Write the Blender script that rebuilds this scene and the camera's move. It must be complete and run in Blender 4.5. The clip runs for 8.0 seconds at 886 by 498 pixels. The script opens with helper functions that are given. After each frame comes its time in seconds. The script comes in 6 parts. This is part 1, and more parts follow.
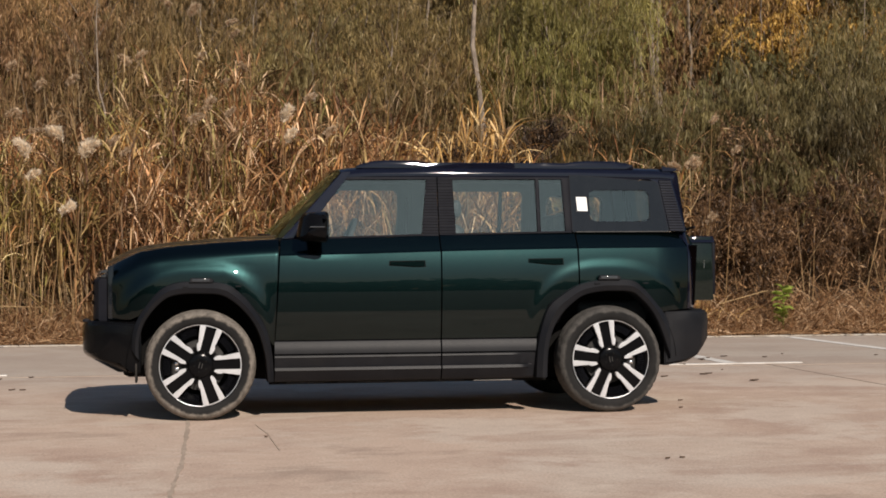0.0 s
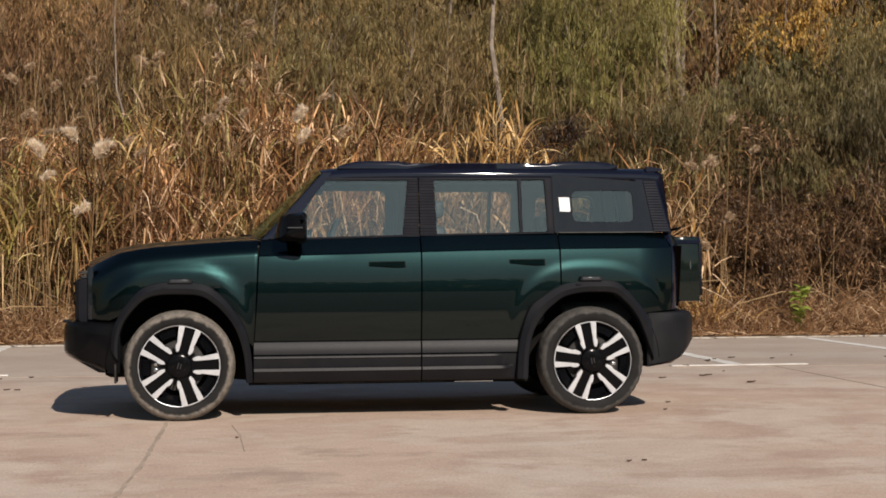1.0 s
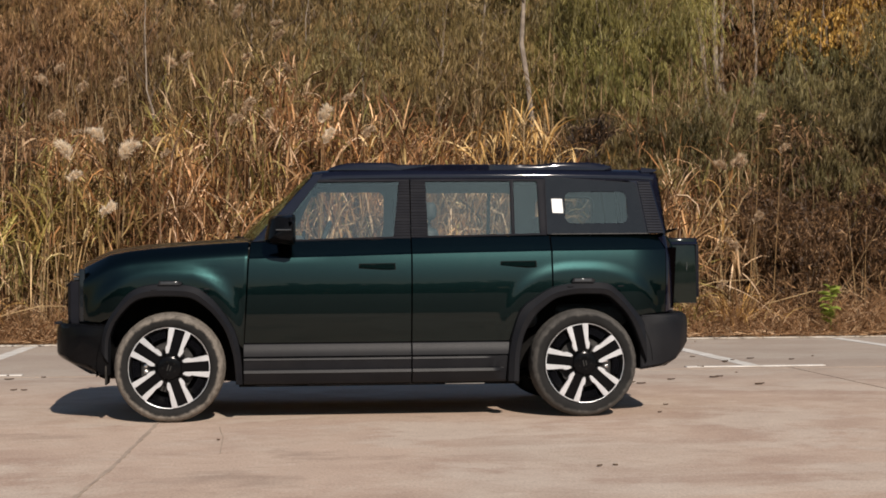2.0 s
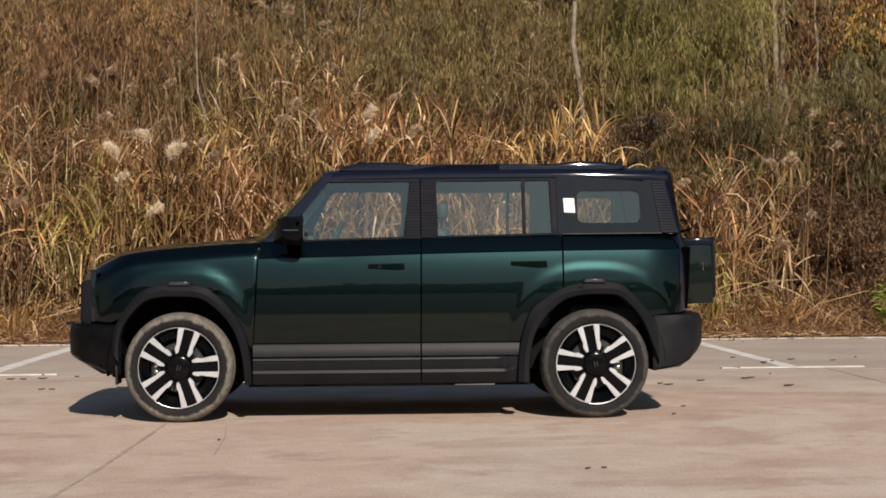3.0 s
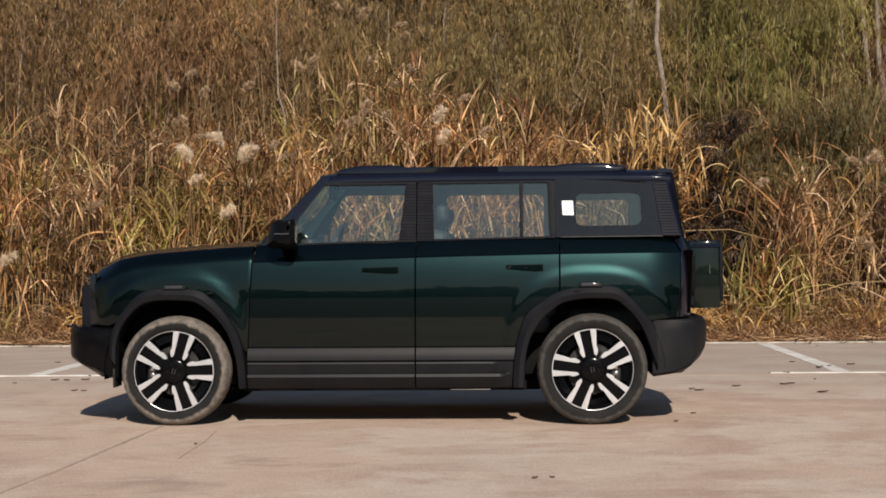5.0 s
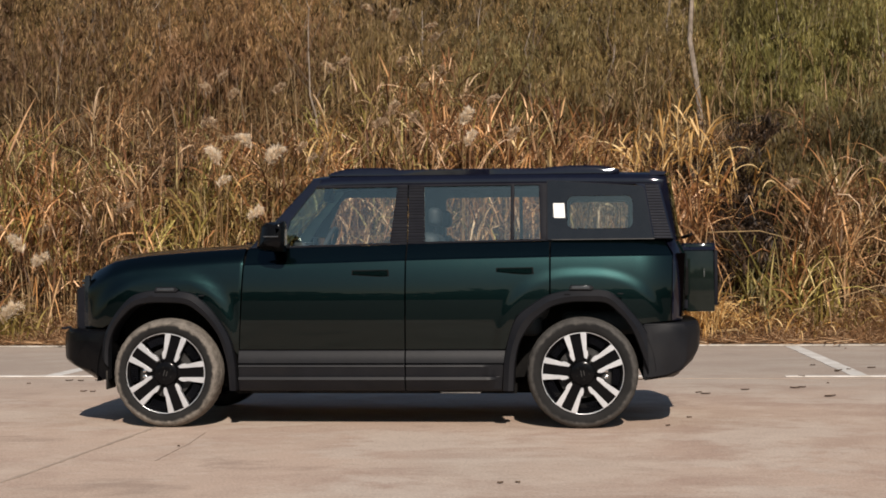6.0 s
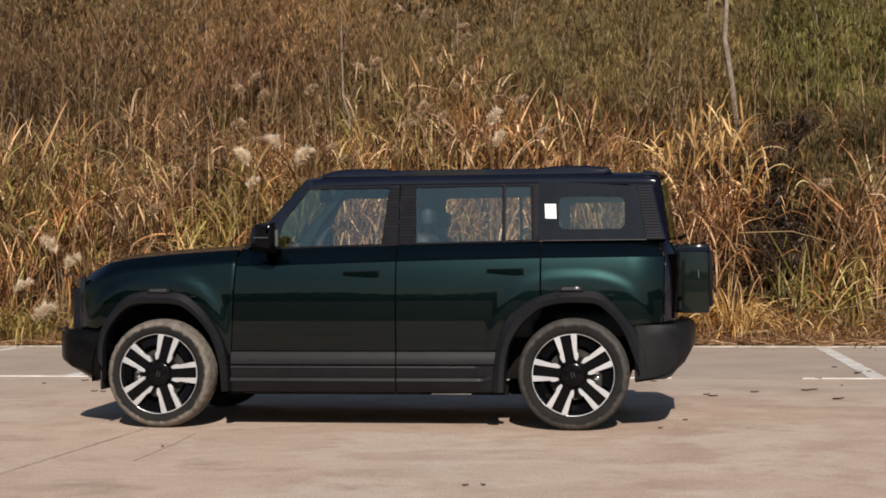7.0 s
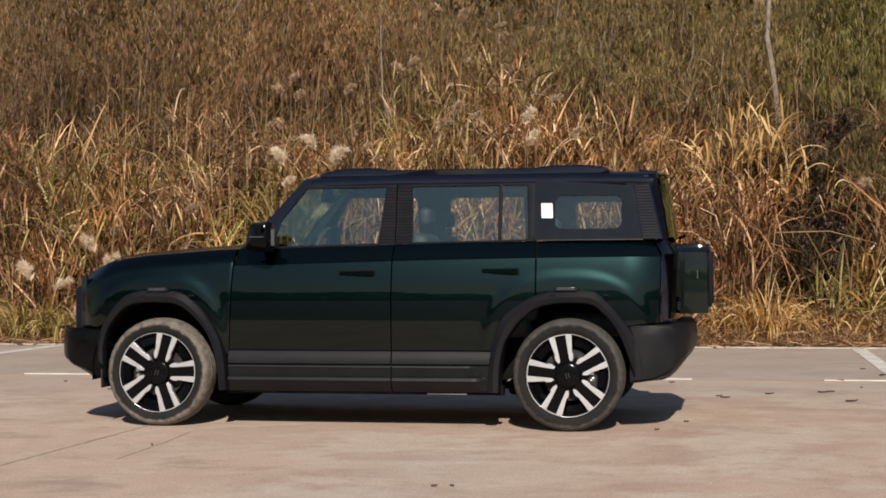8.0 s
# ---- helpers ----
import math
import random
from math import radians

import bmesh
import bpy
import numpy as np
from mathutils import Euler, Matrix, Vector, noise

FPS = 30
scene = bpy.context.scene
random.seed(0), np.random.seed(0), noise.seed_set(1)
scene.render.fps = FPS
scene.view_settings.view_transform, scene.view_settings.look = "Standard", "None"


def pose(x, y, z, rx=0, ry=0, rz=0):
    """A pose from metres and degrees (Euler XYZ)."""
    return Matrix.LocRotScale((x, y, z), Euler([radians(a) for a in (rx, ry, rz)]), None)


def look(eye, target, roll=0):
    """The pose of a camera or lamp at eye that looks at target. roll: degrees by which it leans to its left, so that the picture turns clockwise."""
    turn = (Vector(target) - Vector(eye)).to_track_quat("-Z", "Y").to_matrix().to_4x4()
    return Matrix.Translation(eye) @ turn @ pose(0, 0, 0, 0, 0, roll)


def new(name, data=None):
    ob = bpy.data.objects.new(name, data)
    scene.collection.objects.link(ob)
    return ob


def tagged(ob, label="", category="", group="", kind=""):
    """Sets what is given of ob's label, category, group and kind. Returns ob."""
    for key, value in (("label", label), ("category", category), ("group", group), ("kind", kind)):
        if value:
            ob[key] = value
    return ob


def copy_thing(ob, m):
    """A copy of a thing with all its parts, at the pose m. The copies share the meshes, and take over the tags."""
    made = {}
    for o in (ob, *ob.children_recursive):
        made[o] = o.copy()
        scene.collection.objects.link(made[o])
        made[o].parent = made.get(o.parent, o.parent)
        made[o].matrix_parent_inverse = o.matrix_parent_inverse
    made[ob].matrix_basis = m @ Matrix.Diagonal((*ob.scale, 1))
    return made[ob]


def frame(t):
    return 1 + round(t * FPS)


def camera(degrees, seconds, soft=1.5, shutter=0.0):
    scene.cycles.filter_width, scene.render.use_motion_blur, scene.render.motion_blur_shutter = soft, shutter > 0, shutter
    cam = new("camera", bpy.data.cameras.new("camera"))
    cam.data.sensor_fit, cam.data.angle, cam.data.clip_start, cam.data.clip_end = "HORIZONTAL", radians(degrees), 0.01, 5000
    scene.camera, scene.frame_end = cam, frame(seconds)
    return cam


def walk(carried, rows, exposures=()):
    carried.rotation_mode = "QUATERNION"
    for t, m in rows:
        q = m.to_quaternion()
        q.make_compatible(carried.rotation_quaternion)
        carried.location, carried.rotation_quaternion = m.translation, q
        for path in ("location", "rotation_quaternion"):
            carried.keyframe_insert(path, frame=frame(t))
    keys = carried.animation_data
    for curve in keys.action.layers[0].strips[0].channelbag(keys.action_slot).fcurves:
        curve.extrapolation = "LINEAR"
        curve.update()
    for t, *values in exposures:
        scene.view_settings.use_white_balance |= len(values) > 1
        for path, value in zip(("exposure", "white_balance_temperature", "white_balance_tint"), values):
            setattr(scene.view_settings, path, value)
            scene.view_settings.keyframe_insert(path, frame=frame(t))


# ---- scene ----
cam = camera(31.0, 8.0, soft=1.75)
PATH = [
    (0, (-1.609, -11.103, 1.104), (-1.281, -9.13, 1.117), -0.3),
    (0.5, (-1.366, -11.134, 1.107), (-1.068, -9.156, 1.12), -0.3),
    (1, (-1.121, -11.142, 1.109), (-0.854, -9.16, 1.122), -0.3),
    (1.5, (-0.874, -11.165, 1.124), (-0.642, -9.178, 1.136), -0.3),
    (2.8, (-0.193, -11.163, 1.147), (-0.085, -9.166, 1.156), -0.4),
    (3, (-0.088, -11.145, 1.14), (-0.003, -9.147, 1.15), -0.4),
    (3.5, (0.176, -11.143, 1.144), (0.209, -9.144, 1.155), -0.4),
    (4, (0.436, -11.114, 1.146), (0.426, -9.114, 1.158), -0.3),
    (4.5, (0.725, -11.06, 1.152), (0.667, -9.061, 1.163), -0.4),
    (6, (1.521, -10.954, 1.178), (1.336, -8.963, 1.189), -0.4),
    (6.5, (1.786, -10.903, 1.182), (1.56, -8.916, 1.193), -0.4),
    (7, (2.046, -10.86, 1.179), (1.777, -8.878, 1.191), -0.4),
    (7.5, (2.309, -10.812, 1.181), (1.994, -8.837, 1.193), -0.4),
    (8, (2.578, -10.741, 1.176), (2.217, -8.774, 1.188), -0.3),
]
walk(cam, [(t, look(eye, target, roll)) for t, eye, target, roll in PATH])
# ---- light ----
world = bpy.data.worlds.new("sky")
world.use_nodes = True
scene.world = world
wn = world.node_tree
sky = wn.nodes.new("ShaderNodeTexSky")
sky.sky_type = "NISHITA"
sky.sun_disc = False
sky.sun_elevation = radians(33)
sky.sun_rotation = radians(168.7)
sky.air_density, sky.dust_density, sky.ozone_density = 1.4, 0.5, 4.0
wn.links.new(sky.outputs["Color"], wn.nodes["Background"].inputs["Color"])
wn.nodes["Background"].inputs["Strength"].default_value = 0.060
sun_data = bpy.data.lights.new("sun", "SUN")
sun_data.energy, sun_data.angle, sun_data.color = 5.35, radians(0.55), (1.0, 0.89, 0.785)
sun = new("sun", sun_data)
sun.matrix_world = look((0.3 * 20, -1.5 * 20, 20), (0, 0, 0))
scene.view_settings.exposure = 0.0

# ---- materials ----


def nodes_of(name):
    m = bpy.data.materials.new(name)
    m.use_nodes = True
    nt = m.node_tree
    return m, nt, nt.nodes["Principled BSDF"]


def noise_node(nt, scale, detail=4, rough=0.6, stretch=(1, 1, 1), coord="Object", distort=0.0):
    tc = nt.nodes.new("ShaderNodeTexCoord")
    mp = nt.nodes.new("ShaderNodeMapping")
    mp.inputs["Scale"].default_value = stretch
    nz = nt.nodes.new("ShaderNodeTexNoise")
    nz.inputs["Scale"].default_value = scale
    nz.inputs["Detail"].default_value = detail
    nz.inputs["Roughness"].default_value = rough
    nz.inputs["Distortion"].default_value = distort
    nt.links.new(tc.outputs[coord], mp.inputs["Vector"])
    nt.links.new(mp.outputs["Vector"], nz.inputs["Vector"])
    return nz.outputs["Fac"]


def ramp(nt, fac, stops):
    r = nt.nodes.new("ShaderNodeValToRGB")
    e = r.color_ramp.elements
    while len(e) < len(stops):
        e.new(0.5)
    for el, (p, c) in zip(e, stops):
        el.position, el.color = p, (*c, 1) if len(c) == 3 else c
    nt.links.new(fac, r.inputs["Fac"])
    return r.outputs["Color"]


def mix_rgb(nt, fac, a, b, mode="MIX"):
    m = nt.nodes.new("ShaderNodeMix")
    m.data_type, m.blend_type = "RGBA", mode
    for sock, v in ((m.inputs[0], fac), (m.inputs[6], a), (m.inputs[7], b)):
        if isinstance(v, (int, float)):
            sock.default_value = v
        elif isinstance(v, tuple):
            sock.default_value = (*v, 1)
        else:
            nt.links.new(v, sock)
    return m.outputs[2]


def bump(nt, bsdf, height, strength, distance):
    b = nt.nodes.new("ShaderNodeBump")
    b.inputs["Strength"].default_value, b.inputs["Distance"].default_value = strength, distance
    nt.links.new(height, b.inputs["Height"])
    nt.links.new(b.outputs["Normal"], bsdf.inputs["Normal"])


def surface(name, a, b, rough=0.5, metal=0.0, scale=8, fine=90, relief=0.15, depth=0.002, coat=0.0, spec=0.5, dust=0.0, dust_color=(0.30, 0.24, 0.17)):
    """Two tones mixed by coarse noise, fine grain in the roughness and relief, and dust settled in patches."""
    m, nt, p = nodes_of(name)
    coarse, grain = noise_node(nt, scale), noise_node(nt, fine, 3)
    col = ramp(nt, coarse, [(0.35, a), (0.68, b)])
    if dust:
        patch = noise_node(nt, scale * 0.7, 6, 0.7)
        d = ramp(nt, patch, [(0.42, (0, 0, 0)), (0.72, (dust, dust, dust))])
        col = mix_rgb(nt, d, col, dust_color)
    nt.links.new(col, p.inputs["Base Color"])
    spread = 0.06 if relief else 0.004
    r = ramp(nt, grain, [(0.3, (max(0.0, rough - spread),) * 3), (0.7, (min(1.0, rough + spread),) * 3)])
    nt.links.new(r, p.inputs["Roughness"])
    p.inputs["Metallic"].default_value = metal
    p.inputs["Specular IOR Level"].default_value = spec
    p.inputs["Coat Weight"].default_value = coat
    p.inputs["Coat Roughness"].default_value = 0.02
    if relief:
        bump(nt, p, grain, relief, depth)
    return m


def car_paint():
    m, nt, p = nodes_of("green_car_paint")
    flake = noise_node(nt, 900, 1)
    col = ramp(nt, flake, [(0.3, (0.0031, 0.0091, 0.0092)), (0.7, (0.0064, 0.0170, 0.0171))])
    haze = noise_node(nt, 3, 5)
    col = mix_rgb(nt, ramp(nt, haze, [(0.5, (0, 0, 0)), (0.9, (0.01, 0.01, 0.01))]), col, (0.2, 0.17, 0.13))
    nt.links.new(col, p.inputs["Base Color"])
    p.inputs["Metallic"].default_value = 1.0
    p.inputs["Roughness"].default_value = 0.33
    p.inputs["Coat Weight"].default_value = 1.0
    p.inputs["Coat Roughness"].default_value = 0.006
    p.inputs["Coat IOR"].default_value = 1.40
    return m


def window_glass(name, tint, gloss=0.10):
    m = bpy.data.materials.new(name)
    m.use_nodes = True
    nt = m.node_tree
    nt.nodes.remove(nt.nodes["Principled BSDF"])
    out = nt.nodes["Material Output"]
    tr, gl, mx, fr = (nt.nodes.new("ShaderNode" + k) for k in ("BsdfTransparent", "BsdfGlossy", "MixShader", "Fresnel"))
    tr.inputs["Color"].default_value = (*tint, 1)
    gl.inputs["Roughness"].default_value = 0.01
    gl.inputs["Color"].default_value = (0.86, 1.0, 0.88, 1)
    fr.inputs["IOR"].default_value = 1.0 + gloss * 6
    nt.links.new(fr.outputs["Fac"], mx.inputs["Fac"])
    nt.links.new(tr.outputs["BSDF"], mx.inputs[1])
    nt.links.new(gl.outputs["BSDF"], mx.inputs[2])
    nt.links.new(mx.outputs["Shader"], out.inputs["Surface"])
    return m


def leaf(name, stops, zone=None, zone_scale=0.35, through_light=0.3, rough=0.55, zone_at=(0.45, 0.62), warm=1.0, patch=0.0, by_plant=False):
    """Leaf colour by leaf, drifting between two palettes from place to place; thin enough to let some light through."""
    m, nt, p = nodes_of(name)
    stops, zone = ([(p_, (r, g * warm, b)) for p_, (r, g, b) in st] if st else None for st in (stops, zone))
    geo = nt.nodes.new("ShaderNodeNewGeometry")
    col = ramp(nt, geo.outputs["Random Per Island"], stops)
    if zone:
        col2 = ramp(nt, geo.outputs["Random Per Island"], zone)
        where = noise_node(nt, zone_scale, 3)
        col = mix_rgb(nt, ramp(nt, where, [(zone_at[0], (0, 0, 0)), (zone_at[1], (1, 1, 1))]), col, col2)
    grain = noise_node(nt, 9, 3)
    col = mix_rgb(nt, 1.0, col, ramp(nt, grain, [(0.3, (0.84, 0.83, 0.82)), (0.7, (1.08, 1.08, 1.08))]), "MULTIPLY")
    if patch:
        spots = noise_node(nt, patch, 3, 0.55)
        col = mix_rgb(nt, 1.0, col, ramp(nt, spots, [(0.36, (0.46, 0.42, 0.38)), (0.5, (1.0, 1.0, 1.0)), (0.64, (1.38, 1.33, 1.22))]), "MULTIPLY")
    if by_plant:
        info = nt.nodes.new("ShaderNodeObjectInfo")
        col = mix_rgb(nt, 1.0, col, ramp(nt, info.outputs["Random"], [(0.0, (0.74, 0.71, 0.69)), (0.3, (1.09, 0.98, 0.85)), (0.6, (0.86, 0.91, 0.80)), (1.0, (1.36, 1.22, 1.02))]), "MULTIPLY")
    nt.links.new(col, p.inputs["Base Color"])
    p.inputs["Roughness"].default_value = rough
    p.inputs["Specular IOR Level"].default_value = 0.3
    tl, mx = nt.nodes.new("ShaderNodeBsdfTranslucent"), nt.nodes.new("ShaderNodeMixShader")
    nt.links.new(col, tl.inputs["Color"])
    mx.inputs["Fac"].default_value = through_light
    nt.links.new(p.outputs["BSDF"], mx.inputs[1])
    nt.links.new(tl.outputs["BSDF"], mx.inputs[2])
    nt.links.new(mx.outputs["Shader"], nt.nodes["Material Output"].inputs["Surface"])
    return m


def concrete():
    m, nt, p = nodes_of("worn_concrete")
    big = noise_node(nt, 0.22, 5, 0.6, distort=0.4)
    streak = noise_node(nt, 0.9, 7, 0.65, (0.7, 0.9, 1), distort=0.25)
    mid = noise_node(nt, 1.9, 6, 0.7, (0.8, 0.55, 1))
    fine = noise_node(nt, 60, 4, 0.7)
    blot = noise_node(nt, 0.8, 7, 0.68, (0.7, 0.9, 1), distort=0.3)
    col = ramp(nt, big, [(0.30, (0.46, 0.345, 0.27)), (0.52, (0.565, 0.428, 0.335)), (0.72, (0.51, 0.422, 0.345))])
    col = mix_rgb(nt, ramp(nt, streak, [(0.44, (0, 0, 0)), (0.60, (0.75, 0.75, 0.75))]), col, (0.41, 0.285, 0.22))
    col = mix_rgb(nt, ramp(nt, blot, [(0.50, (0, 0, 0)), (0.58, (0.7, 0.7, 0.7))]), col, (0.61, 0.51, 0.42))
    col = mix_rgb(nt, ramp(nt, mid, [(0.50, (0, 0, 0)), (0.66, (0.5, 0.5, 0.5))]), col, (0.66, 0.55, 0.445))
    col = mix_rgb(nt, ramp(nt, blot, [(0.32, (0.7, 0.7, 0.7)), (0.42, (0, 0, 0))]), col, (0.34, 0.25, 0.195))
    crisp = noise_node(nt, 7, 8, 0.8, (0.6, 0.9, 1), distort=0.2)
    col = mix_rgb(nt, ramp(nt, crisp, [(0.34, (0.45, 0.45, 0.45)), (0.45, (0, 0, 0))]), col, (0.36, 0.27, 0.21))
    col = mix_rgb(nt, ramp(nt, crisp, [(0.56, (0, 0, 0)), (0.68, (0.5, 0.5, 0.5))]), col, (0.70, 0.60, 0.50))
    # the bays along the verge are greyer than the driving lane
    geo = nt.nodes.new("ShaderNodeNewGeometry")
    sep = nt.nodes.new("ShaderNodeSeparateXYZ")
    nt.links.new(geo.outputs["Position"], sep.inputs[0])
    mr = nt.nodes.new("ShaderNodeMapRange")
    mr.inputs["From Min"].default_value, mr.inputs["From Max"].default_value = 1.5, 5.5
    nt.links.new(sep.outputs["Y"], mr.inputs["Value"])
    col = mix_rgb(nt, mr.outputs["Result"], col, mix_rgb(nt, 0.6, col, (0.36, 0.32, 0.275)))
    col = mix_rgb(nt, 1.0, col, ramp(nt, fine, [(0.3, (0.70, 0.70, 0.70)), (0.7, (1.13, 1.13, 1.13))]), "MULTIPLY")
    nt.links.new(col, p.inputs["Base Color"])
    p.inputs["Roughness"].default_value = 0.85
    p.inputs["Specular IOR Level"].default_value = 0.25
    bump(nt, p, fine, 0.35, 0.004)
    return m


M = {}
M["paint"] = car_paint()
M["black"] = surface("gloss_black_paint", (0.0045, 0.005, 0.0105), (0.006, 0.0065, 0.0135), 0.04, relief=0, spec=0.6)
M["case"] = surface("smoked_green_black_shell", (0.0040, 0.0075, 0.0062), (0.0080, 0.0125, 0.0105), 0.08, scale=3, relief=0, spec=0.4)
M["plastic"] = surface("textured_black_plastic", (0.0052, 0.0057, 0.0076), (0.0074, 0.0079, 0.0102), 0.50, scale=5, fine=300, relief=0.2, depth=0.0006, dust=0.012, spec=0.20)
M["slat"] = surface("satin_grey_black_slats", (0.013, 0.0136, 0.018), (0.018, 0.0186, 0.023), 0.32, fine=300, relief=0.05, spec=0.35)
M["trim"] = surface("satin_black_trim", (0.0085, 0.0090, 0.0125), (0.0115, 0.0120, 0.0155), 0.55, fine=300, relief=0.05, spec=0.06)


def dusty_tyre(name, start, dust_a, dust_b, amount):
    """Black rubber with road dust caked on from an uneven line out to the tread."""
    m, nt, p = nodes_of(name)
    tc, sep, ln = (nt.nodes.new("ShaderNode" + k) for k in ("TexCoord", "SeparateXYZ", "CombineXYZ"))
    nt.links.new(tc.outputs["Object"], sep.inputs[0])
    nt.links.new(sep.outputs["X"], ln.inputs["X"])
    nt.links.new(sep.outputs["Z"], ln.inputs["Y"])
    r = nt.nodes.new("ShaderNodeVectorMath")
    r.operation = "LENGTH"
    nt.links.new(ln.outputs[0], r.inputs[0])
    add = nt.nodes.new("ShaderNodeMath")
    add.operation = "MULTIPLY_ADD"
    nt.links.new(noise_node(nt, 16, 5, 0.65), add.inputs[0])
    add.inputs[1].default_value = 0.05
    nt.links.new(r.outputs["Value"], add.inputs[2])
    fine = noise_node(nt, 130, 3)
    rubber = ramp(nt, noise_node(nt, 8), [(0.35, (0.0085, 0.0083, 0.0082)), (0.7, (0.0145, 0.014, 0.0135))])
    dirt = ramp(nt, noise_node(nt, 22, 5, 0.7), [(0.3, dust_a), (0.7, dust_b)])
    edge = start + 0.025
    cover = ramp(nt, add.outputs[0], [(edge - 0.006, (0, 0, 0)), (edge + 0.010, (amount,) * 3)])
    nt.links.new(mix_rgb(nt, cover, rubber, dirt), p.inputs["Base Color"])
    p.inputs["Roughness"].default_value = 0.78
    p.inputs["Specular IOR Level"].default_value = 0.2
    bump(nt, p, fine, 0.4, 0.002)
    return m


M["rubber"] = surface("tyre_rubber", (0.013, 0.0126, 0.0122), (0.021, 0.020, 0.0195), 0.7, fine=160, relief=0.3, dust=0.06, spec=0.15)
M["tread"] = dusty_tyre("dusty_tyre", 0.334, (0.075, 0.066, 0.057), (0.235, 0.207, 0.176), 0.9)
M["tread_clean"] = dusty_tyre("lightly_dusty_tyre", 0.340, (0.040, 0.038, 0.035), (0.095, 0.088, 0.080), 0.85)
M["silver"] = surface("machined_alloy", (0.66, 0.67, 0.69), (0.79, 0.80, 0.82), 0.34, metal=0.72, fine=250, relief=0.03)
M["wheel_black"] = surface("gloss_black_alloy", (0.0030, 0.0030, 0.0035), (0.0045, 0.0045, 0.005), 0.16, relief=0, spec=0.11)
M["disc"] = surface("brake_steel", (0.025, 0.024, 0.023), (0.05, 0.048, 0.046), 0.6, metal=0.5, fine=200)
M["glass"] = window_glass("side_window_glass", (0.96, 1.0, 0.985), 0.24)
M["glass_tint"] = window_glass("tinted_glass", (0.80, 0.88, 0.88), 0.22)
M["glass_dark"] = window_glass("privacy_glass", (0.10, 0.12, 0.12), 0.05)
M["frit"] = surface("black_frit_glass", (0.008, 0.0100, 0.0125), (0.0105, 0.0125, 0.015), 0.03, coat=0.0, relief=0, spec=0.4)
M["chrome"] = surface("bright_metal", (0.6, 0.6, 0.6), (0.7, 0.7, 0.7), 0.2, metal=1.0, relief=0)
M["lens"] = surface("clear_lamp_lens", (0.035, 0.038, 0.042), (0.06, 0.064, 0.068), 0.08, relief=0, spec=0.3)
M["red"] = surface("dark_red_lamp_lens", (0.0012, 0.0008, 0.0009), (0.0015, 0.0009, 0.0010), 0.12, relief=0, spec=0.04)
M["paper"] = surface("white_paper", (0.78, 0.78, 0.76), (0.84, 0.84, 0.82), 0.8, relief=0)
M["cabin"] = surface("grey_cabin_trim", (0.105, 0.130, 0.135), (0.14, 0.168, 0.172), 0.7, fine=200, relief=0.1)
M["cabin_dark"] = surface("dark_cabin_trim", (0.035, 0.042, 0.046), (0.05, 0.058, 0.062), 0.6, fine=200, relief=0.1)
M["lining"] = surface("pale_pillar_lining", (0.42, 0.50, 0.49), (0.50, 0.58, 0.57), 0.8, fine=200, relief=0.1)
M["seat"] = surface("grey_seat_leather", (0.030, 0.037, 0.041), (0.044, 0.053, 0.057), 0.6, fine=120, relief=0.2)
M["liner"] = surface("pale_headliner", (0.20, 0.23, 0.235), (0.26, 0.285, 0.29), 0.9, fine=200)
M["flange"] = surface("dull_sill_flange", (0.20, 0.19, 0.175), (0.30, 0.285, 0.26), 0.6, relief=0.1)
M["under"] = surface("dirty_underbody", (0.004, 0.004, 0.004), (0.008, 0.0075, 0.007), 0.85, relief=0.2, spec=0.1)
M["concrete"] = concrete()
M["asphalt"] = surface("dark_worn_asphalt", (0.042, 0.042, 0.042), (0.070, 0.068, 0.064), 0.9, scale=0.6, fine=60, relief=0.5, spec=0.2)
M["line"] = surface("worn_white_line_paint", (0.60, 0.57, 0.52), (0.76, 0.74, 0.70), 0.8, scale=5, fine=40, relief=0.3, dust=0.55, dust_color=(0.36, 0.31, 0.25))
M["joint"] = surface("dirt_filled_joint", (0.31, 0.24, 0.185), (0.42, 0.33, 0.255), 0.95, scale=6, relief=0.4)
M["soil"] = surface("leaf_strewn_soil", (0.12, 0.075, 0.042), (0.24, 0.155, 0.085), 0.95, scale=2.5, fine=18, relief=0.8, depth=0.04)
M["kerb"] = surface("pale_concrete_edging", (0.36, 0.33, 0.285), (0.50, 0.465, 0.41), 0.9, scale=4, fine=50, relief=0.4, dust=0.8, dust_color=(0.26, 0.20, 0.14))
M["straw"] = leaf("dry_straw", [(0.0, (0.17, 0.095, 0.045)), (0.4, (0.36, 0.215, 0.10)), (0.75, (0.52, 0.35, 0.18)), (1.0, (0.64, 0.48, 0.29))], through_light=0.25, warm=0.95)
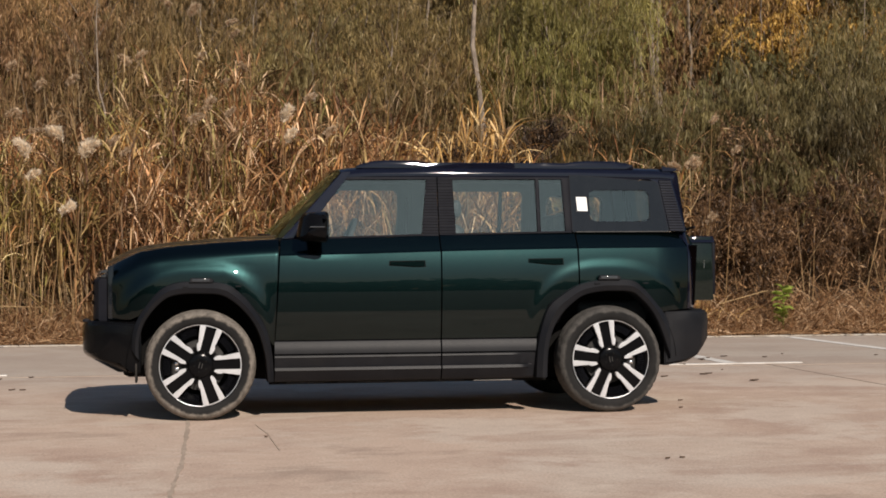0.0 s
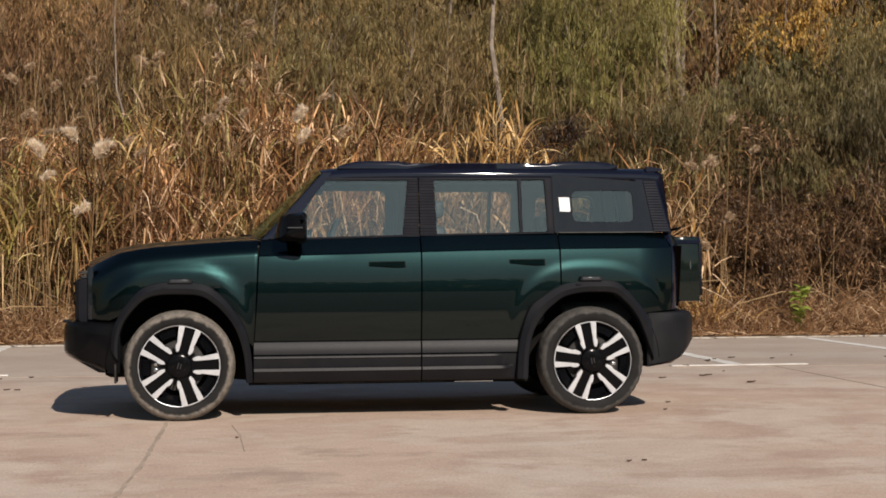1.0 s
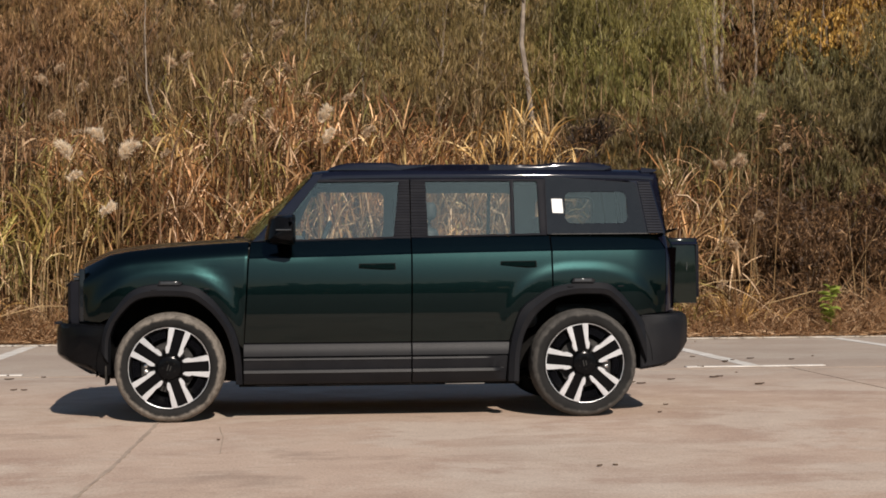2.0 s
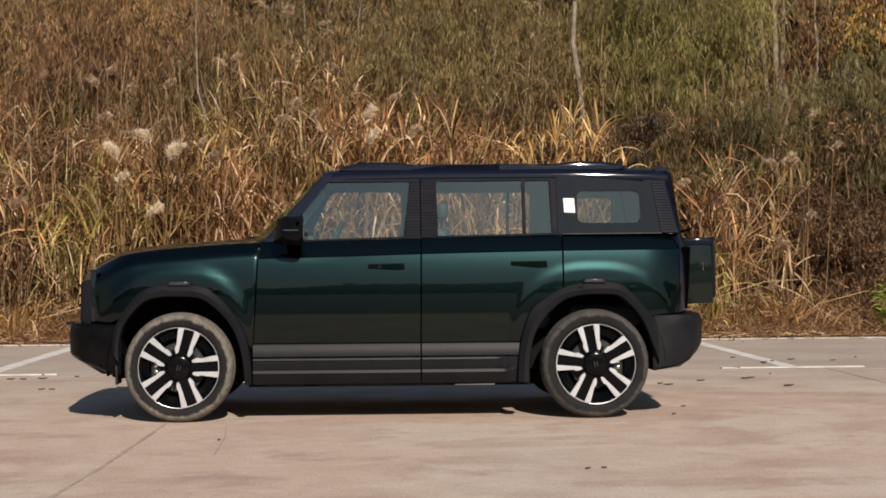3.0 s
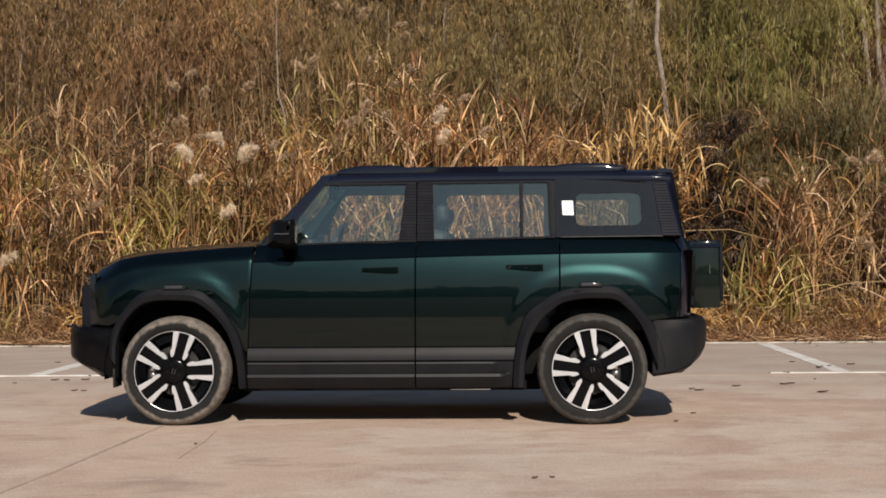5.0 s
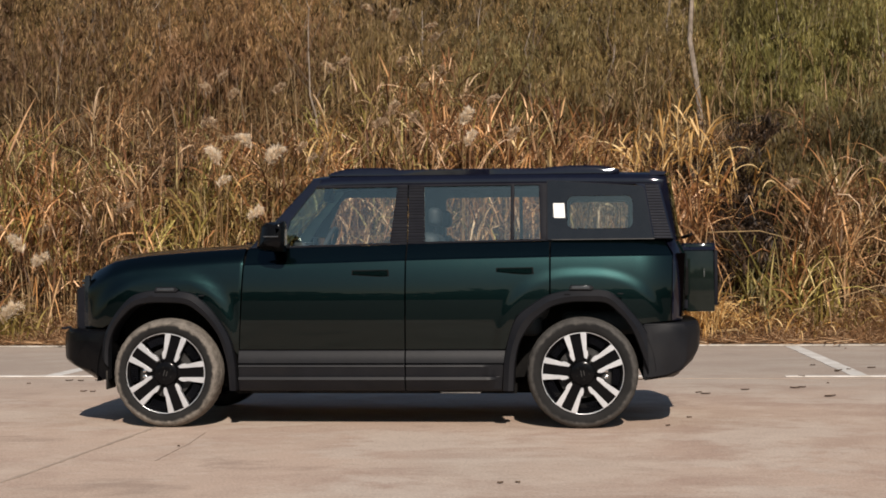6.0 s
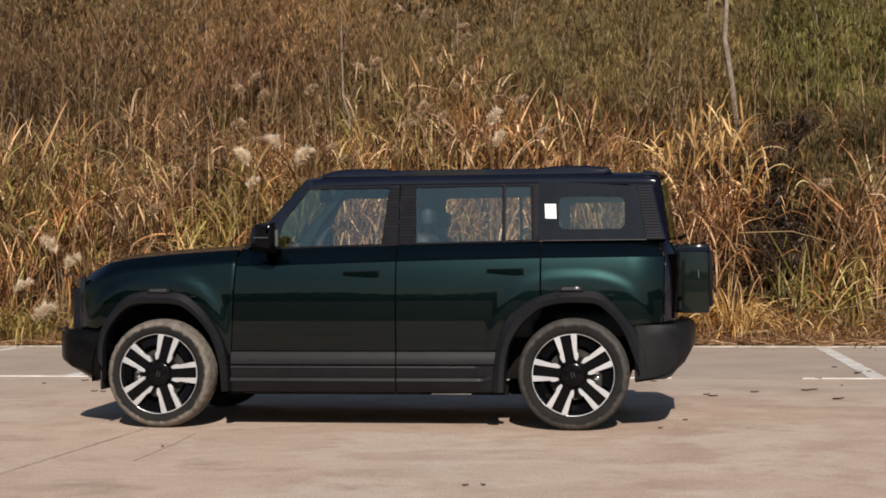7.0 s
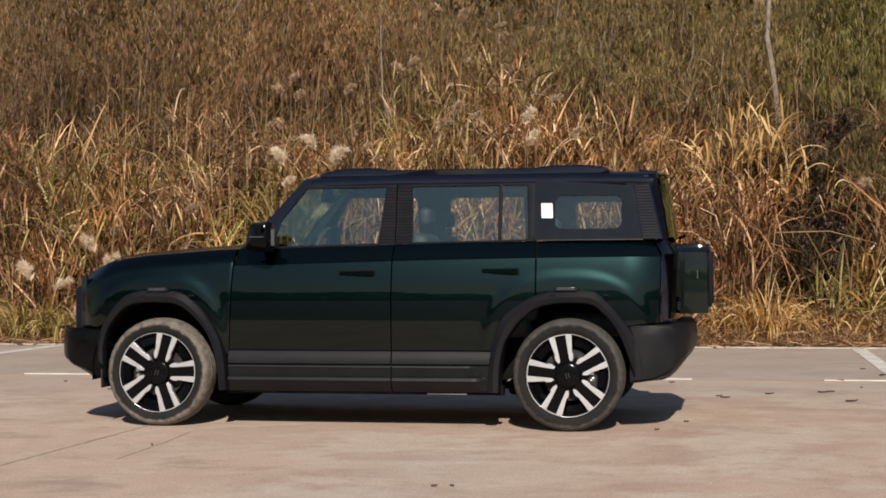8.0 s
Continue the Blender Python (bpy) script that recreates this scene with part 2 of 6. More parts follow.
REED_TONES = (
    ("rust_reed_leaf", [(0.0, (0.095, 0.040, 0.016)), (0.45, (0.25, 0.116, 0.040)), (0.8, (0.48, 0.262, 0.085)), (1.0, (0.72, 0.50, 0.24))]),
    ("gold_reed_leaf", [(0.0, (0.13, 0.060, 0.023)), (0.45, (0.32, 0.165, 0.060)), (0.8, (0.55, 0.33, 0.13)), (1.0, (0.78, 0.58, 0.33))]),
    ("olive_reed_leaf", [(0.0, (0.10, 0.068, 0.022)), (0.45, (0.24, 0.166, 0.052)), (0.8, (0.42, 0.305, 0.105)), (1.0, (0.68, 0.52, 0.26))]),
    ("faded_reed_leaf", [(0.0, (0.11, 0.066, 0.029)), (0.45, (0.25, 0.154, 0.062)), (0.8, (0.45, 0.298, 0.128)), (1.0, (0.72, 0.56, 0.31))]))
REED_TONES += (("green_reed_leaf", [(0.0, (0.085, 0.076, 0.018)), (0.45, (0.25, 0.225, 0.052)), (0.8, (0.44, 0.39, 0.11)), (1.0, (0.68, 0.58, 0.26))]),)
REEDS = [leaf(nm, [(p_, (r * (0.70 + 0.50 * p_), g * (0.70 + 0.52 * p_), b * (0.78 + 0.60 * p_))) for p_, (r, g, b) in stops], through_light=0.15, warm=0.94, patch=0.9) for nm, stops in REED_TONES]
# withered brown, taken darker so low leaves carry the shade between stalks
M["withered"] = leaf("withered_shade_leaf", [(0.0, (0.045, 0.024, 0.011)), (0.5, (0.105, 0.058, 0.027)), (0.85, (0.20, 0.12, 0.058)), (1.0, (0.45, 0.31, 0.17))], through_light=0.15, patch=0.9)
M["cane"] = leaf("dead_cane_leaf", [(0.0, (0.075, 0.047, 0.021)), (0.5, (0.17, 0.11, 0.047)), (0.85, (0.29, 0.195, 0.088)), (1.0, (0.52, 0.40, 0.22))], through_light=0.2, warm=0.94)
M["brush"] = leaf("brown_brush_leaf", [(0.0, (0.17, 0.110, 0.055)), (0.5, (0.265, 0.174, 0.087)), (0.82, (0.345, 0.234, 0.122)), (1.0, (0.50, 0.37, 0.22))],
                  zone=[(0.0, (0.09, 0.074, 0.027)), (0.5, (0.20, 0.165, 0.060)), (1.0, (0.46, 0.37, 0.17))], zone_scale=0.5, warm=0.93, patch=0.6, by_plant=True)
# dead scrub's own brown, which also stands in for shade in the hollows
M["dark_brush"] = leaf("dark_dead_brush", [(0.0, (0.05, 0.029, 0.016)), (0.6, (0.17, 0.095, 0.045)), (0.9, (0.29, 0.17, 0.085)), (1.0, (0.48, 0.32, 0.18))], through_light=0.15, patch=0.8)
# the reed hollow's shade, put into a near-black leaf colour
M["shade_brush"] = leaf("hollow_shade_leaf", [(0.0, (0.016, 0.010, 0.007)), (0.6, (0.050, 0.030, 0.017)), (0.92, (0.105, 0.064, 0.034)), (1.0, (0.26, 0.17, 0.095))], through_light=0.1, patch=0.8)
M["gold"] = leaf("golden_reed_leaf", [(0.0, (0.30, 0.15, 0.04)), (0.5, (0.60, 0.36, 0.12)), (1.0, (0.86, 0.64, 0.33))], through_light=0.2)
M["fresh_reed"] = leaf("yellow_green_reed_leaf", [(0.0, (0.13, 0.098, 0.025)), (0.5, (0.33, 0.25, 0.068)), (1.0, (0.62, 0.48, 0.20))], through_light=0.25)
M["stalk"] = leaf("reed_stalk", [(0.0, (0.14, 0.075, 0.035)), (0.5, (0.33, 0.21, 0.095)), (1.0, (0.52, 0.39, 0.22))], through_light=0.1)
M["plume"] = leaf("cream_plume", [(0.0, (0.86, 0.73, 0.56)), (1.0, (0.95, 0.87, 0.73))], through_light=0.45, rough=0.9)
M["plume_brown"] = leaf("brownish_plume", [(0.0, (0.52, 0.39, 0.26)), (1.0, (0.78, 0.62, 0.44))], through_light=0.35, rough=0.9)
M["green_willow"] = leaf("green_willow_leaf", [(0.0, (0.150, 0.138, 0.050)), (0.5, (0.23, 0.210, 0.075)), (0.85, (0.31, 0.283, 0.105)), (1.0, (0.44, 0.39, 0.20))],
                         zone=[(0.0, (0.155, 0.122, 0.058)), (0.5, (0.235, 0.183, 0.086)), (1.0, (0.35, 0.27, 0.14))], zone_scale=0.5, warm=0.96, patch=0.7, by_plant=True, through_light=0.4)
M["willow"] = leaf("olive_willow_leaf", [(0.0, (0.165, 0.128, 0.058)), (0.45, (0.25, 0.196, 0.088)), (0.8, (0.32, 0.255, 0.118)), (1.0, (0.50, 0.41, 0.24))],
                   zone=[(0.0, (0.185, 0.122, 0.060)), (0.5, (0.285, 0.190, 0.094)), (1.0, (0.46, 0.32, 0.18))], zone_scale=0.4, warm=0.97, patch=0.7, by_plant=True, through_light=0.4)
M["thicket"] = leaf("thicket_leaf", [(0.0, (0.14, 0.118, 0.056)), (0.5, (0.21, 0.182, 0.086)), (0.85, (0.275, 0.24, 0.115)), (1.0, (0.40, 0.35, 0.20))],
                    zone=[(0.0, (0.17, 0.108, 0.055)), (0.6, (0.265, 0.168, 0.082)), (1.0, (0.40, 0.265, 0.135))], zone_scale=0.45, zone_at=(0.5, 0.62), patch=0.6, by_plant=True, through_light=0.4)
M["lime_willow"] = leaf("yellow_green_willow_leaf", [(0.0, (0.18, 0.158, 0.045)), (0.5, (0.285, 0.248, 0.074)), (0.85, (0.38, 0.335, 0.12)), (1.0, (0.54, 0.47, 0.22))], patch=0.7, through_light=0.4)
M["yellow"] = leaf("yellow_autumn_leaf", [(0.0, (0.22, 0.13, 0.03)), (0.5, (0.42, 0.25, 0.06)), (1.0, (0.60, 0.40, 0.12))], patch=0.6)
M["fresh"] = leaf("fresh_green_leaf", [(0.0, (0.20, 0.26, 0.04)), (1.0, (0.36, 0.42, 0.09))], through_light=0.4)
M["bark"] = surface("pale_bark", (0.16, 0.125, 0.095), (0.33, 0.27, 0.21), 0.9, scale=6, fine=40, relief=0.6, depth=0.01)
M["twig"] = surface("brown_twig", (0.085, 0.058, 0.038), (0.15, 0.105, 0.07), 0.9, relief=0.3)
M["bare_twig"] = leaf("bare_twig_bark", [(0.0, (0.08, 0.058, 0.038)), (0.6, (0.16, 0.118, 0.08)), (1.0, (0.32, 0.25, 0.185))], through_light=0.0, rough=0.8)
M["row"] = leaf("dark_tree_row_leaf", [(0.0, (0.02, 0.026, 0.01)), (1.0, (0.05, 0.06, 0.025))], through_light=0.1)
M["far"] = leaf("far_woodland_leaf", [(0.0, (0.10, 0.075, 0.034)), (0.6, (0.22, 0.16, 0.07)), (1.0, (0.36, 0.26, 0.12))], through_light=0.25)

# ---- building helpers ----


def part(name, bm, material, parent=None, label="", sharp=35):
    """Links a bmesh as one mesh object, under a thing or a part where one is given."""
    me = bpy.data.meshes.new(name)
    bm.to_mesh(me)
    bm.free()
    me.materials.append(material)
    for poly in me.polygons:
        poly.use_smooth = True
    me.set_sharp_from_angle(angle=radians(sharp))
    ob = new(name, me)
    ob.parent = parent
    if label:
        tagged(ob, label)
    return ob


def fast_mesh(name, verts, quads, material, smooth=False):
    me = bpy.data.meshes.new(name)
    n, k = quads.shape
    me.vertices.add(len(verts))
    me.vertices.foreach_set("co", np.ascontiguousarray(verts, dtype=np.float32).ravel())
    me.loops.add(n * k)
    me.loops.foreach_set("vertex_index", np.ascontiguousarray(quads, dtype=np.int32).ravel())
    me.polygons.add(n)
    me.polygons.foreach_set("loop_start", np.arange(0, n * k, k, dtype=np.int32))
    if smooth:
        me.polygons.foreach_set("use_smooth", np.ones(n, dtype=bool))
    me.update(calc_edges=True)
    me.materials.append(material)
    return new(name, me)


def rbox(x0, x1, y0, y1, z0, z1, r=0.02, seg=3):
    bm = bmesh.new()
    bmesh.ops.create_cube(bm, size=1)
    bm.transform(Matrix.LocRotScale(((x0 + x1) / 2, (y0 + y1) / 2, (z0 + z1) / 2), None, (x1 - x0, y1 - y0, z1 - z0)))
    if r:
        bmesh.ops.bevel(bm, geom=bm.edges[:], offset=r, segments=seg, profile=0.5, affect="EDGES")
    return bm


def lathe(profile, seg=96, axis="y"):
    """Turns (radius, along) pairs round the y axis into a closed ring or cup."""
    bm = bmesh.new()
    rings = []
    for r, a in profile:
        rings.append([bm.verts.new((r * math.cos(2 * math.pi * k / seg), a, r * math.sin(2 * math.pi * k / seg))) for k in range(seg)])
    for p, q in zip(rings, rings[1:]):
        for k in range(seg):
            bm.faces.new((p[k], p[(k + 1) % seg], q[(k + 1) % seg], q[k]))
    bmesh.ops.recalc_face_normals(bm, faces=bm.faces[:])
    return bm


def tube(points, radii, seg=8):
    bm = bmesh.new()
    pts = [Vector(p) for p in points]
    rings = []
    for i, p in enumerate(pts):
        d = (pts[min(i + 1, len(pts) - 1)] - pts[max(i - 1, 0)]).normalized()
        a = d.orthogonal().normalized() if i == 0 else (a - d * a.dot(d)).normalized()
        b = d.cross(a)
        r = radii[i] if isinstance(radii, (list, tuple)) else radii
        rings.append([bm.verts.new(p + a * (r * math.cos(2 * math.pi * k / seg)) + b * (r * math.sin(2 * math.pi * k / seg))) for k in range(seg)])
    for p, q in zip(rings, rings[1:]):
        for k in range(seg):
            bm.faces.new((p[k], p[(k + 1) % seg], q[(k + 1) % seg], q[k]))
    bm.faces.new(rings[0][::-1])
    bm.faces.new(rings[-1])
    return bm


def flat_poly(pts, y0, y1):
    """A plate of (x, z) outline between two depths."""
    bm = bmesh.new()
    a = [bm.verts.new((x, y0, z)) for x, z in pts]
    b = [bm.verts.new((x, y1, z)) for x, z in pts]
    bm.faces.new(a)
    bm.faces.new(b[::-1])
    for i in range(len(pts)):
        j = (i + 1) % len(pts)
        bm.faces.new((a[j], a[i], b[i], b[j]))
    bmesh.ops.recalc_face_normals(bm, faces=bm.faces[:])
    return bm


def join(*bms):
    out = bmesh.new()
    for b in bms:
        me = bpy.data.meshes.new("tmp")
        b.to_mesh(me)
        b.free()
        out.from_mesh(me)
        bpy.data.meshes.remove(me)
    return out

# ---- the setting ----


def bank(y):
    """Height of the ground behind the parking bays."""
    return np.clip((np.asarray(y, dtype=float) - 10.7) * 0.30, 0, 3.6)


def sheet(name, xs, ys, zfun, material):
    X, Y = np.meshgrid(xs, ys, indexing="ij")
    V = np.stack([X, Y, zfun(X, Y)], -1).reshape(-1, 3)
    n, k = len(xs), len(ys)
    i = (np.arange(n - 1)[:, None] * k + np.arange(k - 1)[None, :]).ravel()
    return fast_mesh(name, V, np.stack([i, i + k, i + k + 1, i + 1], -1), material, True)


ground = sheet("ground", np.linspace(-400, 400, 9), np.linspace(-400, 400, 9), lambda X, Y: X * 0, M["concrete"])
tagged(ground, "sun-bleached brownish concrete of a parking area", "ground", kind="structure")


def bank_z(X, Y):
    return bank(Y) - 0.02 + 0.05 * np.sin(X * 1.7 + Y) * (Y > 10.6) * (Y < 40) + 0.04 * np.sin(X * 4.1 - Y * 2.3) * (Y > 10.6) * (Y < 40)


embankment = sheet("embankment", np.linspace(-45, 45, 181), np.concatenate([np.linspace(10.16, 24, 56), np.linspace(25, 70, 10)]), bank_z, M["soil"])
tagged(embankment, "brown soil bank strewn with dry leaves behind the bays", "ground", kind="structure")


def strip(name, pts, half, z, material, jag=0.0, step=0.15):
    """A thin painted or filled strip on the ground along a polyline, with slightly ragged edges."""
    rnd = random.Random(7)
    bm = bmesh.new()
    last = None
    for (xa, ya), (xb, yb) in zip(pts, pts[1:]):
        d = Vector((xb - xa, yb - ya))
        n = max(1, int(d.length / step))
        s = Vector((-d.y, d.x)).normalized()
        for i in range(n + 1):
            c = Vector((xa, ya)) + d * (i / n)
            l, r = (c + s * (half + rnd.uniform(-jag, jag))), (c - s * (half + rnd.uniform(-jag, jag)))
            row = [bm.verts.new((l.x, l.y, z)), bm.verts.new((r.x, r.y, z)), bm.verts.new((l.x, l.y, z - 0.02)), bm.verts.new((r.x, r.y, z - 0.02))]
            if last:
                for a, b in ((0, 1), (2, 0), (1, 3)):
                    bm.faces.new((last[a], last[b], row[b], row[a]))
            last = row
    bmesh.ops.recalc_face_normals(bm, faces=bm.faces[:])
    for f in bm.faces:
        if f.normal.z < -0.5:
            f.normal_flip()
    return part(name, bm, material, None)


# the dark lane that the camera is driven along, seen mirrored in the car's doors
lane = sheet("road", np.linspace(-200, 200, 5), np.linspace(-64, -5.2, 4), lambda X, Y: X * 0 + 0.005, M["asphalt"])
tagged(lane, "dark worn asphalt lane beside the concrete bays", "road", kind="structure")

# painted bays, 2.7 m apart, each divider with a short cross bar at its near end
for x in (-12.05, -9.35, -6.65, -3.97, -1.28, 1.42, 4.12, 6.80, 9.5, 12.2):
    ln = strip("parking_line", [(x, 4.9), (x - 0.02, 10.06)], 0.085, 0.004, M["line"], 0.008)
    tagged(ln, "worn white painted parking bay line on concrete", "road marking", kind="structure")
    cb = strip("parking_line", [(x - 0.73, 4.84), (x + 0.73, 4.86)], 0.055, 0.008, M["line"], 0.006)
    tagged(cb, "short white cross bar ending a parking bay line", "road marking", kind="structure")

# joints between the concrete slabs
for pts, half in (([(-1.52, 1.5), (-1.55, -0.6), (-1.59, -2.3), (-1.65, -3.5), (-1.63, -9)], 0.012),
                  ([(-1.10, -0.3), (-1.05, -0.9), (-1.03, -1.8)], 0.003),
                  ([(4.4, -9), (4.42, 4.7)], 0.009), ([(-7.5, -9), (-7.5, 4.6)], 0.009),
                  ([(-30, 4.55), (30, 4.55)], 0.008), ([(-30, -4.9), (30, -4.9)], 0.01)):
    jt = strip("slab_joint", pts, half, 0.003, M["joint"], half * 0.55, 0.07)
    tagged(jt, "dirt-filled joint between concrete slabs", "joint", kind="structure")

edging = strip("kerb", [(-40, 10.14), (40, 10.14)], 0.05, 0.024, M["kerb"], 0.008, 0.25)
tagged(edging, "low pale concrete edging at the foot of the bank", "kerb", kind="structure")


# ---- ribbons: blades, leaves and stems ----
RNG = np.random.default_rng(11)


def unit(v):
    return v / np.maximum(np.linalg.norm(v, axis=-1, keepdims=True), 1e-9)


def ribbons(P, D, L, W, droop, nseg, twist=None, taper="leaf", snapped=0.0):
    """Bent strips from roots P along D, length L, half width W, bending down by droop; a share of them is snapped over."""
    n = len(P)
    twist = RNG.uniform(-0.9, 0.9, n) if twist is None else twist
    p, d = P.copy(), unit(D)
    rows = []
    where = RNG.integers(1, max(2, nseg - 1), n)
    sharp = np.where(RNG.uniform(0, 1, n) < snapped, RNG.uniform(0.8, 2.6, n), 0.0)
    for i in range(nseg + 1):
        s = i / nseg
        ref = np.tile([0.0, 0, 1.0], (n, 1))
        ref[np.abs(d[:, 2]) > 0.97] = [0.0, 1.0, 0.0]
        a = unit(np.cross(d, ref))
        b = np.cross(a, d)
        side = a * np.cos(twist)[:, None] + b * np.sin(twist)[:, None]
        if taper == "leaf":
            w = W * (min(1, 0.35 + 2.6 * s) * (1 - s ** 2.2) + 0.03)
        elif taper == "stem":
            w = W * (1 - 0.6 * s)
        else:
            w = W * (math.sin(math.pi * min(1, 0.12 + 0.88 * s)) + 0.04)
        rows.append(np.stack([p - side * w[:, None], p + side * w[:, None]], 1))
        step = (L / nseg)[:, None]
        p = p + d * step
        pull = np.zeros_like(d)
        pull[:, 2] = -droop / nseg * (0.5 + 1.4 * s)
        pull[:, 2] -= np.where(where == i, sharp, 0.0)
        d = unit(d + pull)
    V = np.stack(rows, 1).reshape(-1, 3)
    base = (np.arange(n) * (nseg + 1) * 2)[:, None] + (np.arange(nseg) * 2)[None, :]
    base = base.ravel()
    Q = np.stack([base, base + 1, base + 3, base + 2], -1)
    return V, Q


def merge(parts):
    V, Q, k = [], [], 0
    for v, q in parts:
        V.append(v)
        Q.append(q + k)
        k += len(v)
    return np.concatenate(V), np.concatenate(Q)


def azim(n):
    a = RNG.uniform(0, 2 * math.pi, n)
    return np.cos(a), np.sin(a)


def reed_stems(X, Y, H, lean=0.16, half=0.006):
    n = len(X)
    c, s = azim(n)
    P = np.stack([X, Y, bank(Y) - 0.05], -1)
    tilt = np.abs(RNG.normal(0, lean, n))
    D = np.stack([c * tilt, s * tilt, np.ones(n)], -1)
    return P, unit(D), np.full(n, half) * RNG.uniform(0.7, 1.4, n)


def reed_bed(name, X, Y, H, leaves, label, lean=0.16, length=(0.45, 1.05), half=(0.006, 0.015), low=0.10, material=None, dead=0):
    """Stalks with long arching leaves, and withered ones hanging below them; each kind is one uncountable mass."""
    P, D, W = reed_stems(X, Y, H, lean)
    stems = ribbons(P, D, H, W, np.full(len(P), 0.15), 4, taper="stem")
    k = np.repeat(np.arange(len(P)), leaves)
    n = len(k)
    at = RNG.uniform(low, 1.0, n) ** 0.8
    c, s = azim(n)
    up = np.where(RNG.uniform(0, 1, n) < 0.15, RNG.uniform(-1.2, 0.3, n), RNG.uniform(0.7, 3.0, n))
    LL = RNG.uniform(*length, n) * (0.75 + 0.35 * np.sin(at * 3.0))
    ls = ribbons(P[k] + D[k] * (H[k] * at)[:, None], np.stack([c, s, up], -1), LL, RNG.uniform(*half, n), RNG.uniform(0.3, 3.4, n), 5, snapped=0.4)
    a = fast_mesh(name, *ls, material, True)
    tagged(a, label, "reeds", kind="stuff")
    if dead:
        k = np.repeat(np.arange(len(P)), dead)
        n = len(k)
        c, s = azim(n)
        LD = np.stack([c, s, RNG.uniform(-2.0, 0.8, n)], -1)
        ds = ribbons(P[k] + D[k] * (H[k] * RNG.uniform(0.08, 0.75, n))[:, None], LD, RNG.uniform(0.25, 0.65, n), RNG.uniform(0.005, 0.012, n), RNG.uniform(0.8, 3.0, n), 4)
        tagged(fast_mesh("withered_reed_leaves", *ds, M["withered"], True), "withered brown reed leaves hanging low, darkened for shade in the gaps", "reeds", kind="stuff")
    b = fast_mesh("reed_stalks", *stems, M["stalk"])
    tagged(b, "dry upright tan reed stalks on the bank", "reeds", kind="stuff")
    return a

# ---- the car ----
CY = 0.92          # the car's middle line
HF, HR, HZ = -1.455, 1.455, 0.378


def lerp_table(table, v):
    xs, ys = zip(*table)
    return float(np.interp(v, xs, ys))


def smooth01(v):
    v = min(1.0, max(0.0, v))
    return v * v * (3 - 2 * v)


def belt(x):
    return lerp_table([(-0.95, 1.248), (-0.57, 1.253), (0.1, 1.272), (0.975, 1.290), (1.93, 1.297), (2.2, 1.298)], x)


def hood_line(x):
    return lerp_table([(-2.12, 1.03), (-2.06, 1.075), (-1.98, 1.115), (-1.88, 1.163), (-1.75, 1.188), (-1.6, 1.207), (-1.3, 1.230), (-1.08, 1.244), (-0.9, 1.252)], x)


def ends(x):
    return 0.010 * x * x - 0.004 + 0.85 * max(0, -x - 1.75) ** 2 + 0.75 * max(0, x - 1.82) ** 2


def arch(x, z):
    """How far the wheel-arch blister stands out, 0 to 1."""
    best = 0
    for hx in (HF, HR):
        half = 0.535 if hx == HF and x > hx else 0.64
        q = ((abs(x - hx) / half) ** 2.6 + (max(0, z - HZ) / 0.735) ** 2.6) ** (1 / 2.6)
        best = max(best, smooth01((1.0 - q) / 0.11) * (0.38 if hx == HF else 0.175))
    return best


def top_of(x):
    return hood_line(x) if x < -0.9 else belt(x)


def side_y(z):
    """The doors' gentle barrel: flat at 0.88 m, turning up above and tucking in below."""
    return 0.037 + (0.36 * (z - 0.88) ** 2 if z > 0.88 else 0.20 * (0.88 - z) ** 2)


def body_y(x, z):
    zs = top_of(x) - 0.115
    y = side_y(min(z, zs))
    if z > zs:
        k = (z - zs) / 0.115
        y += (0.098 * k ** 1.55 if x < -0.905 else 0.004 * min(1, k / 0.05) + 0.080 * k + 0.012 * k * k)
    return y + ends(x) - 0.043 * arch(x, z) * (1 - smooth01((z - zs) / 0.115))


def upper_y(x, z):
    return 0.165 + 0.214 * (z - 1.28) + 0.006 * (x - 0.6) ** 2 + 0.9 * max(0, x - 1.95) ** 2


CLAD = [(0.255, 0.088), (0.270, 0.074), (0.328, 0.046), (0.334, 0.036), (0.354, 0.0425), (0.357, 0.061), (0.362, 0.060), (0.420, 0.051), (0.424, 0.044), (0.436, 0.048), (0.438, 0.064), (0.446, 0.066), (0.451, 0.0455), (0.472, 0.0465), (0.494, 0.0505), (0.516, 0.0570), (0.534, 0.0650), (0.542, 0.0740)]


def clad_y(x, z):
    y = lerp_table(CLAD, z)
    if z < 0.437:
        # the two raised ledges run out before the rear arch
        plain = lerp_table([(0.255, 0.086), (0.27, 0.075), (0.36, 0.058), (0.437, 0.052)], z)
        run = smooth01((0.88 - x) / 0.07) if z < 0.358 else smooth01((0.80 - x) / 0.03)
        y = plain + (y - plain) * run
    return y + ends(x) - 0.004


def fill_rows(rows, per_seg, per_row):
    """Points of a patch through rows of (x, z) control points, each row with as many."""
    out = []
    for a, b in zip(rows, rows[1:]):
        last = b is rows[-1]
        for i in range(per_row + (1 if last else 0)):
            t = i / per_row
            ctrl = [(p[0] + (q[0] - p[0]) * t, p[1] + (q[1] - p[1]) * t) for p, q in zip(a, b)]
            line = []
            for p, q in zip(ctrl, ctrl[1:]):
                for k in range(per_seg):
                    line.append((p[0] + (q[0] - p[0]) * k / per_seg, p[1] + (q[1] - p[1]) * k / per_seg))
            line.append(ctrl[-1])
            out.append(line)
    return out


